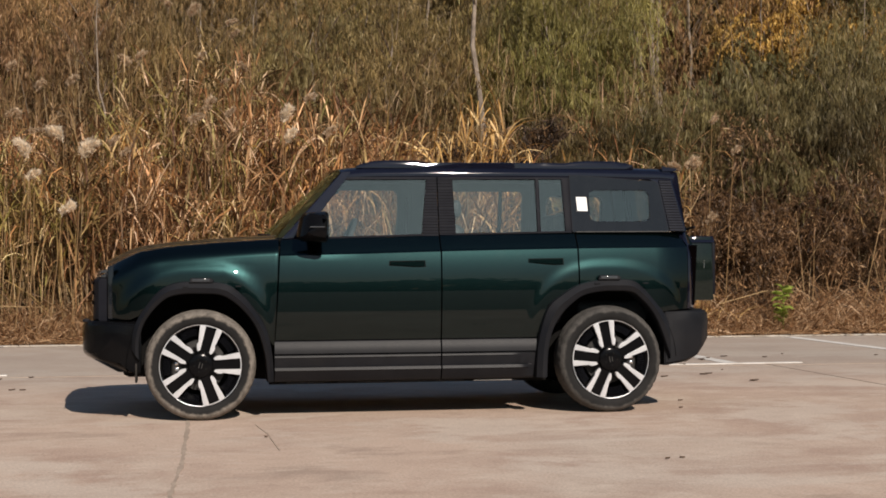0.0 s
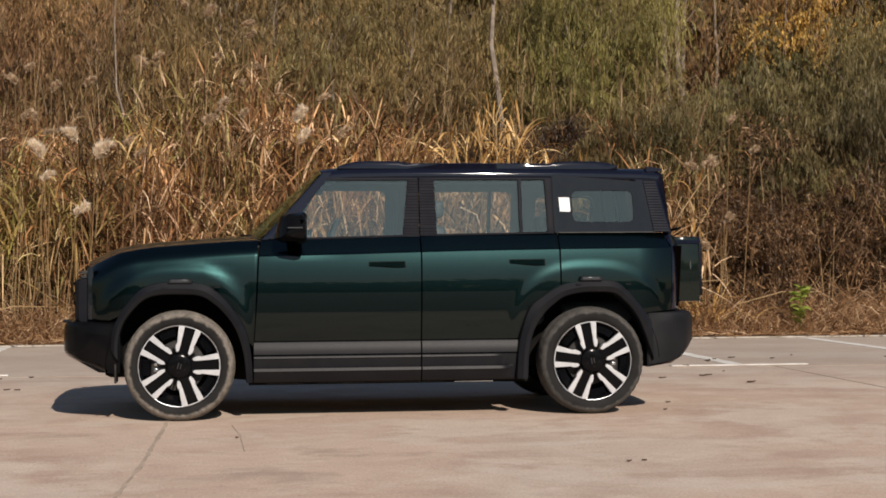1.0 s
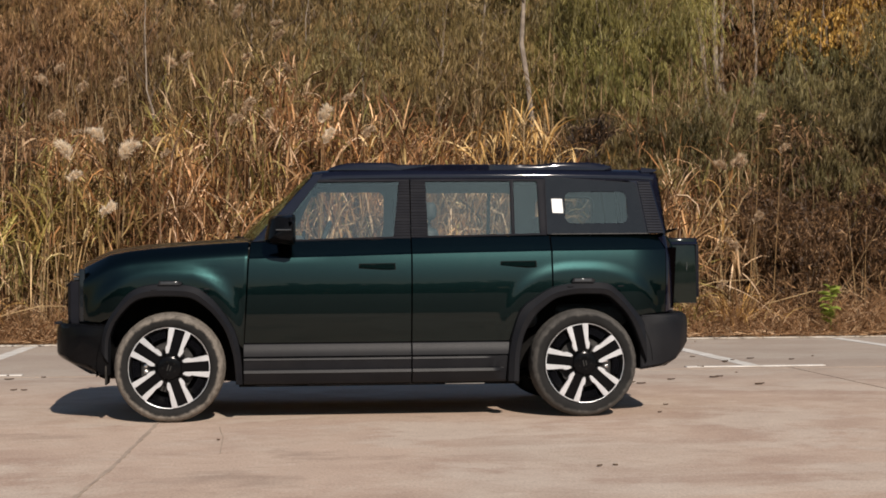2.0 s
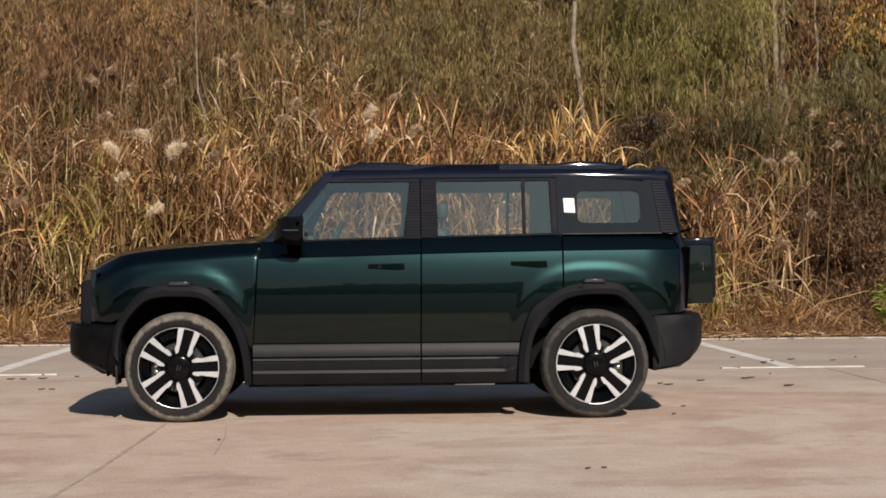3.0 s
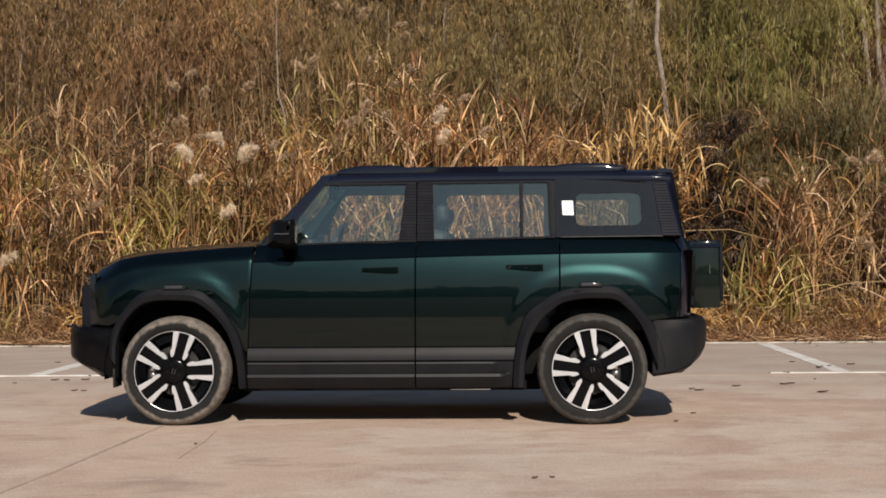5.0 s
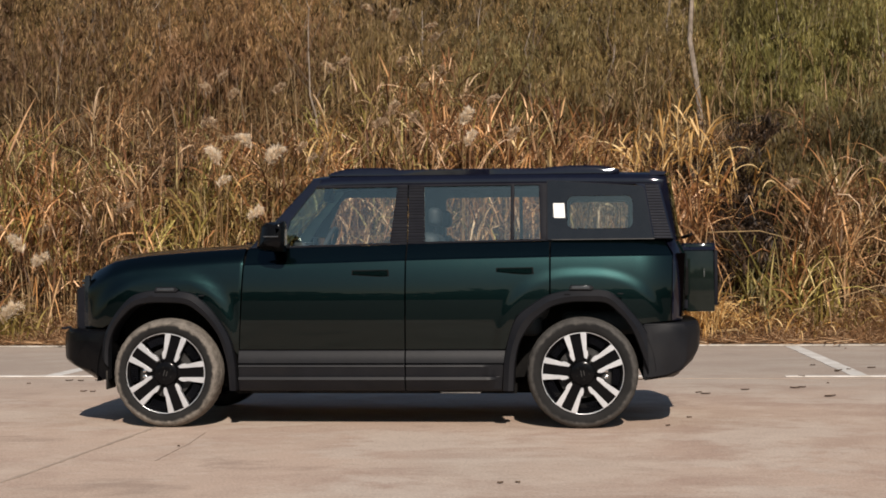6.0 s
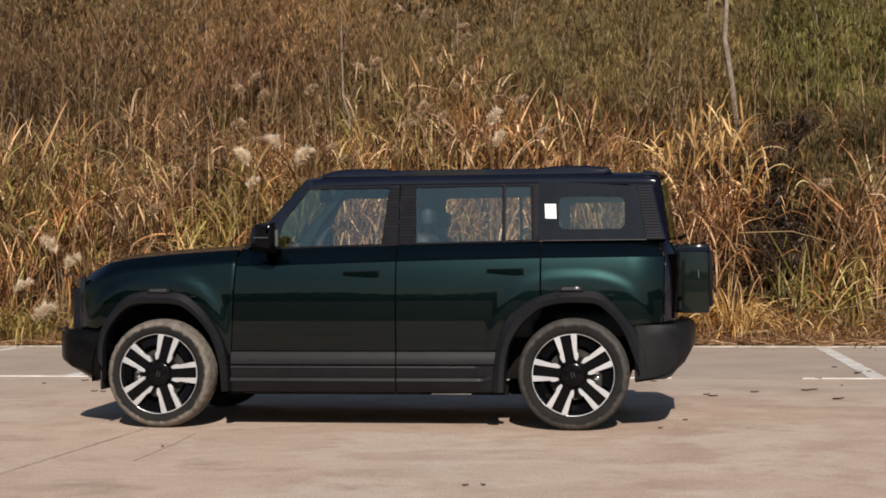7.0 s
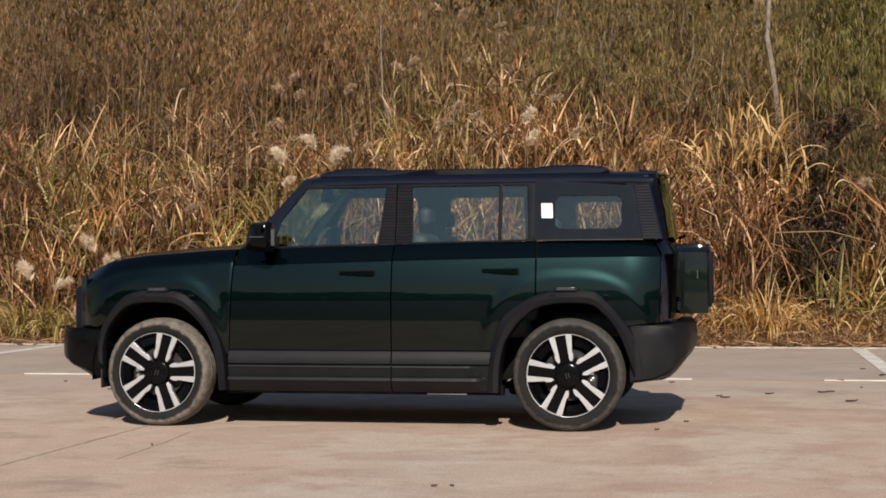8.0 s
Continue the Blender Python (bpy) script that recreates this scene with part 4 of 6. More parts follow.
def ribbed(x, z):
    return upper_y(x, z) + 0.0035 * (1 if int((z - 1.27) / 0.0105) % 2 else -0.2)


def ribbed_panel(rows_lo, rows_hi, z0, z1, material_rows=82):
    rows = []
    for i in range(material_rows + 1):
        t = i / material_rows
        z = z0 + (z1 - z0) * t
        rows.append([(a + (b - a) * t, z) for a, b in zip(rows_lo, rows_hi)])
    return panel(rows, ribbed, 2, 1, 0.04, 0)


both("pillar_trim", ribbed_panel((0.112, 0.2, 0.2335), (0.160, 0.2, 0.2335), 1.274, 1.692), M["trim"], front_doors, "ribbed satin black pillar trim", 20)
both("pillar_trim", ribbed_panel((0.241, 0.30, 0.360), (0.241, 0.30, 0.349), 1.278, 1.692), M["trim"], rear_doors, "ribbed satin black pillar trim", 20)
both("window_frame", join(panel([[(-0.44, 1.676), (-0.1, 1.678), (0.2335, 1.680)], [(-0.41, 1.696), (-0.1, 1.696), (0.2335, 1.696)]], upper_y, 4, 2, 0.03, 0.002),
                          panel([[(-0.67, belt(-0.67) + 0.001), (0.12, belt(0.12) + 0.001)], [(-0.67, belt(-0.67) + 0.014), (0.12, belt(0.12) + 0.014)]], upper_y, 8, 1, 0.03, 0.002, 0.006)), M["trim"], front_doors)
both("window_frame", join(panel([[(0.241, 1.680), (0.7, 1.682), (1.213, 1.683)], [(0.241, 1.696), (0.7, 1.696), (1.213, 1.697)]], upper_y, 4, 2, 0.03, 0.002),
                          panel([[(0.35, belt(0.35) + 0.001), (1.20, belt(1.2) + 0.001)], [(0.35, belt(0.35) + 0.014), (1.20, belt(1.2) + 0.014)]], upper_y, 8, 1, 0.03, 0.002, 0.006),
                          panel([[(0.960, 1.29), (0.985, 1.29)], [(0.960, 1.69), (0.986, 1.69)]], upper_y, 2, 6, 0.03, 0.002),
                          panel([[(1.168, 1.29), (1.213, 1.29)], [(1.156, 1.692), (1.213, 1.692)]], upper_y, 2, 6, 0.04, 0.002)), M["trim"], rear_doors)
both("window_pane", panel([[(-0.68, 1.258), (-0.3, 1.262), (0.125, 1.27)], [(-0.615, 1.45), (-0.2, 1.45), (0.135, 1.45)], [(-0.43, 1.685), (-0.1, 1.685), (0.17, 1.685)]], upper_y, 4, 5, 0.004, 0, -0.012), M["glass"], front_doors, "clear side window pane")
both("window_pane", panel([[(0.345, 1.275), (0.965, 1.285)], [(0.34, 1.685), (0.965, 1.687)]], upper_y, 4, 8, 0.004, 0, -0.012), M["glass"], rear_doors, "clear side window pane")
both("window_pane", panel([[(0.98, 1.285), (1.175, 1.285)], [(0.98, 1.687), (1.165, 1.687)]], upper_y, 4, 8, 0.004, 0, -0.012), M["glass"], rear_doors, "small fixed rear side pane")

# rear quarter window: dark bonded glass with one clear rounded field
q_outer = [(1.219, 1.300), (1.942, 1.302), (1.890, 1.645), (1.823, 1.716), (1.217, 1.714)]
q_inner = round_rect(1.355, 1.808, 1.376, 1.604, 0.045)
q_frame = ring_panel(match_loop(q_outer, q_inner), q_inner, upper_y, 0.004, 0.012)
quarter_windows = both("quarter_window", q_frame, M["frit"], label="dark bonded rear quarter window")
both("clear_pane", panel([[(1.34, 1.365), (1.82, 1.365)], [(1.34, 1.615), (1.82, 1.615)]], upper_y, 6, 6, 0.003, 0, -0.003), M["glass_tint"], quarter_windows, "lightly tinted clear pane")
q_edge = [((x - 1.58) * 1.012 + 1.58, (z - 1.5) * 1.016 + 1.5) for x, z in match_loop(q_outer, q_inner)]
both("bright_edge", ring_panel(q_edge, match_loop(q_outer, q_inner), upper_y, 0.0035, 0.01), M["trim"], quarter_windows)
both("belt_trim", panel([[(1.245, 1.2955), (1.6, 1.2965), (1.96, 1.2975)], [(1.245, 1.3015), (1.6, 1.3025), (1.955, 1.3035)]], upper_y, 6, 1, 0.012, 0.001, 0.010), M["disc"], quarter_windows, "thin satin trim under the quarter window")
sticker = panel([[(1.262, 1.452), (1.340, 1.450)], [(1.257, 1.554), (1.335, 1.553)]], upper_y, 2, 2, 0.001, 0, 0.006)
cpart("window_sticker", sticker, M["paper"], quarter_windows[0], "plain white paper sticker on the glass")


def louvre_y(x, z):
    k = ((z - 1.306) / 0.0195) % 1
    return upper_y(x, z) - 0.004 + 0.009 * k


def louvre():
    rows = []
    n = 19 * 4
    for i in range(n + 1):
        t = i / n
        rows.append([(1.956 + (1.896 - 1.956) * t, 1.306 + 0.375 * t), (2.075 + (1.986 - 2.075) * t, 1.306 + 0.375 * t)])
    return panel(rows, louvre_y, 3, 1, 0.03, 0)


both("vent_louvre", louvre(), M["slat"], label="black slatted vent panel on the rear pillar", sharp=20)
both("d_pillar", panel([[(1.20, 1.298), (1.60, 1.298), (1.955, 1.30), (2.09, 1.30)], [(1.20, 1.36), (1.30, 1.36), (1.93, 1.36), (2.075, 1.36)]], upper_y, 4, 3, 0.05, 0.003, -0.013), M["black"])
both("rear_pillar", panel([[(1.935, 1.30), (2.09, 1.30)], [(1.87, 1.66), (2.005, 1.66)], [(1.80, 1.70), (2.0, 1.705)], [(1.80, 1.735), (2.0, 1.745)]], upper_y, 4, 6, 0.12, 0.004, -0.010), M["black"])

# windscreen and tailgate


def glass_sheet(rows, material, name, label, parent=suv):
    bm = bmesh.new()
    grid = [[bm.verts.new(p) for p in r] for r in rows]
    for p, q in zip(grid, grid[1:]):
        for i in range(len(p) - 1):
            bm.faces.new((p[i], p[i + 1], q[i + 1], q[i]))
    bmesh.ops.solidify(bm, geom=bm.faces[:], thickness=0.005)
    return cpart(name, bm, material, parent, label)


def ws(t, s):
    """Windscreen: t from the cowl to the roof, s across."""
    x = -0.872 + (-0.455 + 0.872) * t - 0.13 * (1 - s * s) * (1 - 0.8 * t)
    half = 0.70 + (0.645 - 0.70) * t
    return (x, CY + s * half, 1.262 + (1.738 - 1.262) * t + 0.012 * (1 - s * s))


glass_sheet([[ws(t, s) for s in np.linspace(-1, 1, 17)] for t in np.linspace(0, 1, 9)], M["glass"], "windscreen", "raked clear windscreen")
cpart("cowl", loft_x([[(-1.06 + 0.17 * (s * s) - 0.02, CY + s * 0.73, 1.235), (-0.80, CY + s * 0.73, 1.235), (-0.80, CY + s * 0.73, 1.262), (-1.05 + 0.17 * (s * s), CY + s * 0.73, 1.262)] for s in np.linspace(-1, 1, 9)]), M["under"])
for s in (-0.62, 0.2):
    cpart("wiper", tube([(-1.02 + 0.17 * s * s, CY + s * 0.7, 1.282), (-0.99 + 0.05 * s, CY + (s + 0.35) * 0.7, 1.292), (-1.0, CY + (s + 0.75) * 0.7, 1.298)], [0.012, 0.009, 0.006], 6), M["trim"])


def tail_x(z):
    return lerp_table([(0.72, 2.10), (1.20, 2.125), (1.30, 2.075), (1.76, 2.005)], z)


def tail_panel(z0, z1, y0, y1, off, nz=8, ny=14, depth=0.05):
    bm = bmesh.new()
    rows = []
    for z in np.linspace(z0, z1, nz):
        rows.append([bm.verts.new((tail_x(z) + off + 0.075 * (1 - ((y - CY) / 0.78) ** 2), y, z)) for y in np.linspace(y0, y1, ny)])
    for p, q in zip(rows, rows[1:]):
        for i in range(len(p) - 1):
            bm.faces.new((p[i], p[i + 1], q[i + 1], q[i]))
    ret = bmesh.ops.extrude_face_region(bm, geom=bm.faces[:])
    for v in ret["geom"]:
        if isinstance(v, bmesh.types.BMVert):
            v.co.x -= depth
    bmesh.ops.recalc_face_normals(bm, faces=bm.faces[:])
    return bm


tailgate = cpart("tailgate", tail_panel(0.73, 1.285, 0.31, 2 * CY - 0.31, 0.015), M["paint"])
glass_sheet([[(tail_x(z) + 0.02 + 0.075 * (1 - ((y - CY) / 0.78) ** 2), y, z) for y in np.linspace(0.33, 2 * CY - 0.33, 13)] for z in np.linspace(1.31, 1.73, 7)], M["glass_dark"], "rear_window", "dark tinted rear window", tailgate)
for y0, y1 in ((0.285, 0.36), (2 * CY - 0.36, 2 * CY - 0.285)):
    cpart("tailgate_pillar", tail_panel(1.29, 1.74, y0, y1, 0.008, 6, 3), M["black"], tailgate)
cpart("rear_spoiler", loft_x([[(1.93, CY + s * 0.64, 1.745), (2.03 + 0.05 * (1 - s * s), CY + s * 0.64, 1.748), (2.05 + 0.06 * (1 - s * s), CY + s * 0.63, 1.768), (1.93, CY + s * 0.63, 1.784)] for s in np.linspace(-1, 1, 9)]), M["black"])
cpart("rear_wiper", tube([(2.185, 0.75, 1.315), (2.225, 0.60, 1.328), (2.222, 0.42, 1.336)], [0.014, 0.010, 0.008], 6), M["trim"], tailgate)
oval = bmesh.new()
bmesh.ops.create_circle(oval, cap_ends=True, segments=20, radius=1)
ret = bmesh.ops.extrude_face_region(oval, geom=oval.faces[:])
for v in ret["geom"]:
    if isinstance(v, bmesh.types.BMVert):
        v.co.z += 0.04
oval.transform(Matrix.Translation((2.075, 0.45, 1.60)) @ Matrix.Rotation(radians(80), 4, "Y") @ Matrix.Diagonal((0.075, 0.05, 0.05, 1)))
cpart("rear_sticker", oval, M["paper"], tailgate, "small oval paper sticker on the rear window")
both("tail_lamp", tail_panel(0.76, 1.20, 0.19, 0.30, 0.03, 6, 4, 0.06), M["red"], label="upright dark red tail lamp")
both("rear_corner", panel([[(2.066, 0.735), (2.145, 0.735)], [(2.082, 1.20), (2.152, 1.20)], [(2.026, 1.296), (2.10, 1.296)]], lambda x, z: body_y(2.07, min(z, 1.2)) + 2.4 * max(0, x - 2.085) ** 1.15 + (0.075 * smooth01((z - 1.18) / 0.12)) + 0.002, 6, 8, 0.16, 0.006), M["black"], label="gloss black rear corner")
for z in (0.84, 1.12):
    cpart("hinge", tube([(2.185, 0.45, z - 0.03), (2.185, 0.45, z + 0.03)], 0.014, 10), M["trim"], tailgate)
cpart("latch_plate", rbox(2.165, 2.20, 0.40, 0.46, 0.90, 1.10, 0.008), M["under"], tailgate)

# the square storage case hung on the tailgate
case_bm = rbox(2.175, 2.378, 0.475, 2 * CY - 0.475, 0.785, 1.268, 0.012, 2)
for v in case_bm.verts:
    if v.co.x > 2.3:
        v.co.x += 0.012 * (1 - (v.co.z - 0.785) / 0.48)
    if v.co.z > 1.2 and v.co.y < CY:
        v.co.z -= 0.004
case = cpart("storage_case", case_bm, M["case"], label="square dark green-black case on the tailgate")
cpart("case_lid", rbox(2.355, 2.405, 0.515, 2 * CY - 0.515, 0.825, 1.225, 0.016, 3), M["black"], case)
both("case_trim", rbox(2.386, 2.412, 0.50, 0.53, 0.83, 1.22, 0.008, 2), M["trim"], (case, case))
cpart("case_cap", loft_x([[(x, 0.462, 1.222), (x, 0.466, 1.232), (x, 0.500, 1.270), (x, 2 * CY - 0.500, 1.270), (x, 2 * CY - 0.466, 1.232), (x, 2 * CY - 0.462, 1.222)] for x in (2.168, 2.392)]), M["black"], case, "bevelled gloss black cap along the case top")
cpart("case_tag", rbox(2.31, 2.316, 0.472, 0.478, 1.03, 1.09, 0.001, 1), M["chrome"], case)

# door mirrors


def mirror_shell():
    secs = []
    for y, x0, x1, z0, z1 in ((-0.185, -0.675, -0.610, 1.285, 1.380), (-0.172, -0.705, -0.596, 1.250, 1.408), (-0.12, -0.742, -0.580, 1.222, 1.430), (-0.04, -0.778, -0.580, 1.214, 1.434), (0.02, -0.782, -0.592, 1.230, 1.42), (0.045, -0.74, -0.602, 1.265, 1.395)):
        r = 0.040
        loop = []
        for cx, cz, a0 in ((x1 - r * 0.5, z0 + r, -90), (x1 - r * 0.5, z1 - r * 0.6, 0), (x0 + r * 1.8, z1 - r * 0.8, 90), (x0 + r * 1.2, z0 + r * 1.2, 180)):
            rx = r * 0.5 if cx > (x0 + x1) / 2 else r * 1.5
            for k in range(4):
                a = radians(a0 + 30 * k)
                loop.append((cx + rx * math.cos(a), y, cz + r * 0.8 * math.sin(a)))
        secs.append(loop)
    return loft_x(secs)


mirrors = both("door_mirror", mirror_shell(), M["wheel_black"], label="gloss black door mirror", sharp=28)
both("mirror_glass", rbox(-0.588, -0.5785, -0.110, -0.03, 1.270, 1.385, 0.002, 1), M["chrome"], mirrors)
both("mirror_indicator", rbox(-0.715, -0.61, -0.1890, -0.14, 1.326, 1.335, 0.003, 1), M["lens"], mirrors)
both("mirror_foot", loft_x([[(-0.70, 0.03, 1.262), (-0.61, 0.03, 1.262), (-0.61, 0.03, 1.30), (-0.70, 0.03, 1.30)], [(-0.715, 0.16, 1.250), (-0.60, 0.16, 1.250), (-0.60, 0.16, 1.285), (-0.715, 0.16, 1.285)]]), M["trim"], mirrors)

# ---- cabin ----
cpart("dashboard", loft_x([[(-1.0, y, 1.0), (-0.55, y, 0.95), (-0.50, y, 1.18), (-0.60, y, 1.255), (-1.0, y, 1.24)] for y in (0.22, 0.5, CY, 1.34, 2 * CY - 0.22)]), M["cabin_dark"])
cpart("centre_screen", rbox(-0.53, -0.505, CY - 0.2, CY + 0.2, 1.17, 1.34, 0.008, 2), M["frit"])
cpart("instrument_hood", rbox(-0.62, -0.52, 0.40, 0.70, 1.20, 1.30, 0.02, 3), M["cabin_dark"])
wheel_bm = lathe([(0.19 + 0.016 * math.cos(radians(a)), 0.016 * math.sin(radians(a))) for a in range(0, 361, 45)], 40)
wheel_bm = join(wheel_bm, rbox(-0.075, 0.075, -0.02, 0.03, -0.06, 0.06, 0.02, 3), rbox(-0.19, 0.19, -0.008, 0.012, -0.018, 0.018, 0.006, 1), rbox(-0.018, 0.018, -0.008, 0.012, -0.19, 0.0, 0.006, 1))
wheel_bm.transform(Matrix.Translation((-0.40, 0.53, 1.22)) @ Matrix.Rotation(radians(22), 4, "Y") @ Matrix.Rotation(radians(90), 4, "Z"))
cpart("steering_wheel", wheel_bm, M["cabin_dark"], label="dark padded steering wheel")
cpart("rear_view_mirror", join(rbox(-0.46, -0.415, CY - 0.13, CY + 0.13, 1.60, 1.67, 0.012, 3), rbox(-0.47, -0.41, CY - 0.05, CY + 0.05, 1.66, 1.71, 0.015, 2)), M["cabin_dark"])
for y in (0.36, CY + 0.22):
    cpart("sun_visor", rbox(-0.42, -0.30, y, y + 0.36, 1.695, 1.712, 0.006, 2), M["liner"])


def seat(x, y, w, back_h=0.62, lean=14, head=True):
    """Cushion, reclined backrest and headrest on two rods."""
    root = cpart("seat_cushion", rbox(x - 0.50, x + 0.05, y - w / 2, y + w / 2, 0.62, 0.80, 0.06, 4), M["seat"], suv, "grey upholstered seat")
    b = rbox(-0.075, 0.075, -w / 2, w / 2, 0, back_h, 0.06, 4)
    b.transform(Matrix.Translation((x, y, 0.74)) @ Matrix.Rotation(radians(lean), 4, "Y"))
    cpart("backrest", b, M["seat"], root)
    if head:
        hx, hz = x + math.sin(radians(lean)) * (back_h + 0.02), 0.74 + math.cos(radians(lean)) * (back_h + 0.02)
        for dy in (-0.06, 0.06):
            cpart("headrest_rod", tube([(hx - 0.01, y + dy, hz - 0.05), (hx, y + dy, hz + 0.06)], 0.006, 6), M["chrome"], root)
        cpart("headrest", rbox(hx - 0.045, hx + 0.045, y - 0.13, y + 0.13, hz + 0.035, hz + 0.165, 0.04, 4), M["seat"], root)
    return root


for y in (0.53, 2 * CY - 0.53):
    seat(0.22, y, 0.50, 0.64, 16)
for y in (0.50, CY, 2 * CY - 0.50):
    seat(1.12, y, 0.42, 0.56, 20, True)
for y in (0.58, 2 * CY - 0.58):
    seat(1.80, y, 0.42, 0.50, 16, True)
both("door_trim", panel([[(-0.86, 0.45), (0.2, 0.45), (0.92, 0.45)], [(-0.86, 1.26), (0.2, 1.27), (1.24, 1.275)]], lambda x, z: 0.235 - 0.03 * smooth01((z - 0.9) / 0.3), 6, 5, 0.02), M["cabin"])
both("side_trim", panel([[(1.25, 1.0), (1.95, 1.0)], [(1.25, 1.285), (1.95, 1.285)]], lambda x, z: 0.21, 6, 5, 0.02), M["cabin"])
# inner window surrounds
for poly, hole in (([(-0.86, 1.24), (0.24, 1.24), (0.24, 1.73), (-0.47, 1.73), (-0.62, 1.55)], [(x - 0.5 * (1.655 - z) if x < -0.2 else x, z) for x, z in round_rect(-0.43, 0.125, 1.265, 1.655, 0.05)]),
                   ([(0.24, 1.24), (1.22, 1.24), (1.22, 1.73), (0.24, 1.73)], round_rect(0.385, 1.145, 1.265, 1.648, 0.04)),
                   ([(1.22, 1.24), (2.04, 1.24), (1.97, 1.73), (1.22, 1.73)], round_rect(1.345, 1.82, 1.365, 1.615, 0.05))):
    cpart("window_surround", other_side(ring_panel(match_loop(poly, hole), hole, lambda x, z: upper_y(x, z) + 0.045, 0, 0.015)), M["cabin"])
cpart("inner_pillar_trim", other_side(panel([[(-0.86, 1.254), (-0.74, 1.254)], [(-0.70, 1.45), (-0.615, 1.45)], [(-0.46, 1.70), (-0.41, 1.70)]], lambda x, z: upper_y(x, z) + 0.075, 4, 5, 0.02)), M["lining"], label="pale lined windscreen pillar")
both("seat_belt", join(tube([(0.20, 0.27, 1.60), (0.21, 0.30, 0.9)], 0.012, 4)), M["cabin_dark"])

# ---- wheels ----


def make_wheel():
    """Built round the y axis, outer face towards -y at y = 0."""
    tyre_profile = [(0.280, 0.040), (0.2825, 0.018), (0.294, 0.008), (0.312, 0.001), (0.345, 0.0035), (0.356, 0.010), (0.367, 0.022), (0.374, 0.036), (0.3785, 0.055), (0.381, 0.09), (0.382, 0.125), (0.381, 0.16), (0.3785, 0.195), (0.374, 0.214), (0.362, 0.232), (0.33, 0.246), (0.29, 0.240), (0.272, 0.215)]
    side = tyre_profile[:5]
    wheel_ob = part("wheel", lathe([(0.2815, 0.020), (0.270, 0.026), (0.262, 0.034), (0.252, 0.06), (0.246, 0.12), (0.250, 0.19), (0.270, 0.22)], 72), M["wheel_black"], suv, "black and machined silver alloy wheel with tyre")
    part("sidewall", lathe(side, 96), M["tread"], wheel_ob, "dark tyre sidewall with caked dust")
    part("inner_sidewall", lathe(tyre_profile[12:], 72), M["rubber"], wheel_ob)
    # tread with grooves round and notched shoulders
    bm = bmesh.new()
    seg = 144
    prof = [(0.345, 0.0035, 0), (0.3500, 0.0060, 0), (0.356, 0.010, 0), (0.367, 0.022, 0), (0.374, 0.034, 1), (0.379, 0.056, 1), (0.381, 0.072, 0), (0.372, 0.074, 0), (0.372, 0.082, 0), (0.382, 0.084, 0), (0.3825, 0.112, 0), (0.373, 0.114, 0), (0.373, 0.124, 0), (0.3825, 0.126, 0), (0.382, 0.155, 0), (0.372, 0.157, 0), (0.372, 0.165, 0), (0.381, 0.167, 0), (0.379, 0.19, 1), (0.374, 0.212, 1), (0.3785, 0.195, 0)][:20]
    rings = []
    for r, y, lug in prof:
        rings.append([bm.verts.new(((r - (0.006 if lug and k % 4 == 0 else 0)) * math.cos(2 * math.pi * k / seg), y, (r - (0.006 if lug and k % 4 == 0 else 0)) * math.sin(2 * math.pi * k / seg))) for k in range(seg)])
    for p, q in zip(rings, rings[1:]):
        for k in range(seg):
            bm.faces.new((p[k], p[(k + 1) % seg], q[(k + 1) % seg], q[k]))
    bmesh.ops.recalc_face_normals(bm, faces=bm.faces[:])
    tread = part("tread", bm, M["tread"], wheel_ob, "dusty grooved tyre tread")
    part("brake_disc", lathe([(0.06, 0.095), (0.175, 0.095), (0.175, 0.12), (0.06, 0.12)], 48), M["disc"], wheel_ob)
    part("barrel_back", lathe([(0.02, 0.165), (0.252, 0.165)], 48), M["under"], wheel_ob)

    def plate(pts, a, y0, y1, bev=0.003):
        b = flat_poly(pts, y0, y1)
        if bev:
            bmesh.ops.bevel(b, geom=b.edges[:], offset=bev, segments=2, affect="EDGES")
        b.transform(Matrix.Rotation(-radians(a), 4, "Y"))
        return b
    hub = lathe([(0.001, 0.004), (0.035, 0.004), (0.066, 0.005), (0.080, 0.011), (0.085, 0.021), (0.085, 0.06)], 48)
    part("centre_cap", hub, M["wheel_black"], wheel_ob, "black wheel centre cap")
    part("cap_mark", join(rbox(-0.022, 0.022, 0.001, 0.005, 0.006, 0.013, 0.001, 1), rbox(-0.018, 0.018, 0.001, 0.005, -0.012, -0.006, 0.001, 1)), M["disc"], wheel_ob)
    for k in range(5):
        a = 72 * k
        part("spoke", plate([(0.07, -0.033), (0.266, -0.040), (0.266, 0.040), (0.07, 0.033)], a, 0.022, 0.05), M["wheel_black"], wheel_ob)
        for sgn in (1, -1):
            bar = [(0.262, 0.037), (0.278, 0.039), (0.2690, 0.078), (0.258, 0.077), (0.20, 0.067), (0.152, 0.058), (0.136, 0.064), (0.112, 0.059), (0.089, 0.046), (0.100, 0.032), (0.16, 0.033)]
            part("spoke_edge", plate([(x, z * sgn) for x, z in bar], a, 0.012, 0.045, 0.002), M["silver"], wheel_ob)
        tip = [(r * math.cos(radians(t)), r * math.sin(radians(t))) for r, ts in ((0.2735, range(-8, 9, 4)), (0.2795, range(8, -9, -4))) for t in ts]
        part("spoke_tip", plate(tip, a, 0.013, 0.045, 0), M["silver"], wheel_ob)
        # ribbed cooling vent at the bottom of each gap
        ribs = [rbox(0.205, 0.255, 0.034, 0.075, -0.0012, 0.0012, 0, 1) for _ in range(9)]
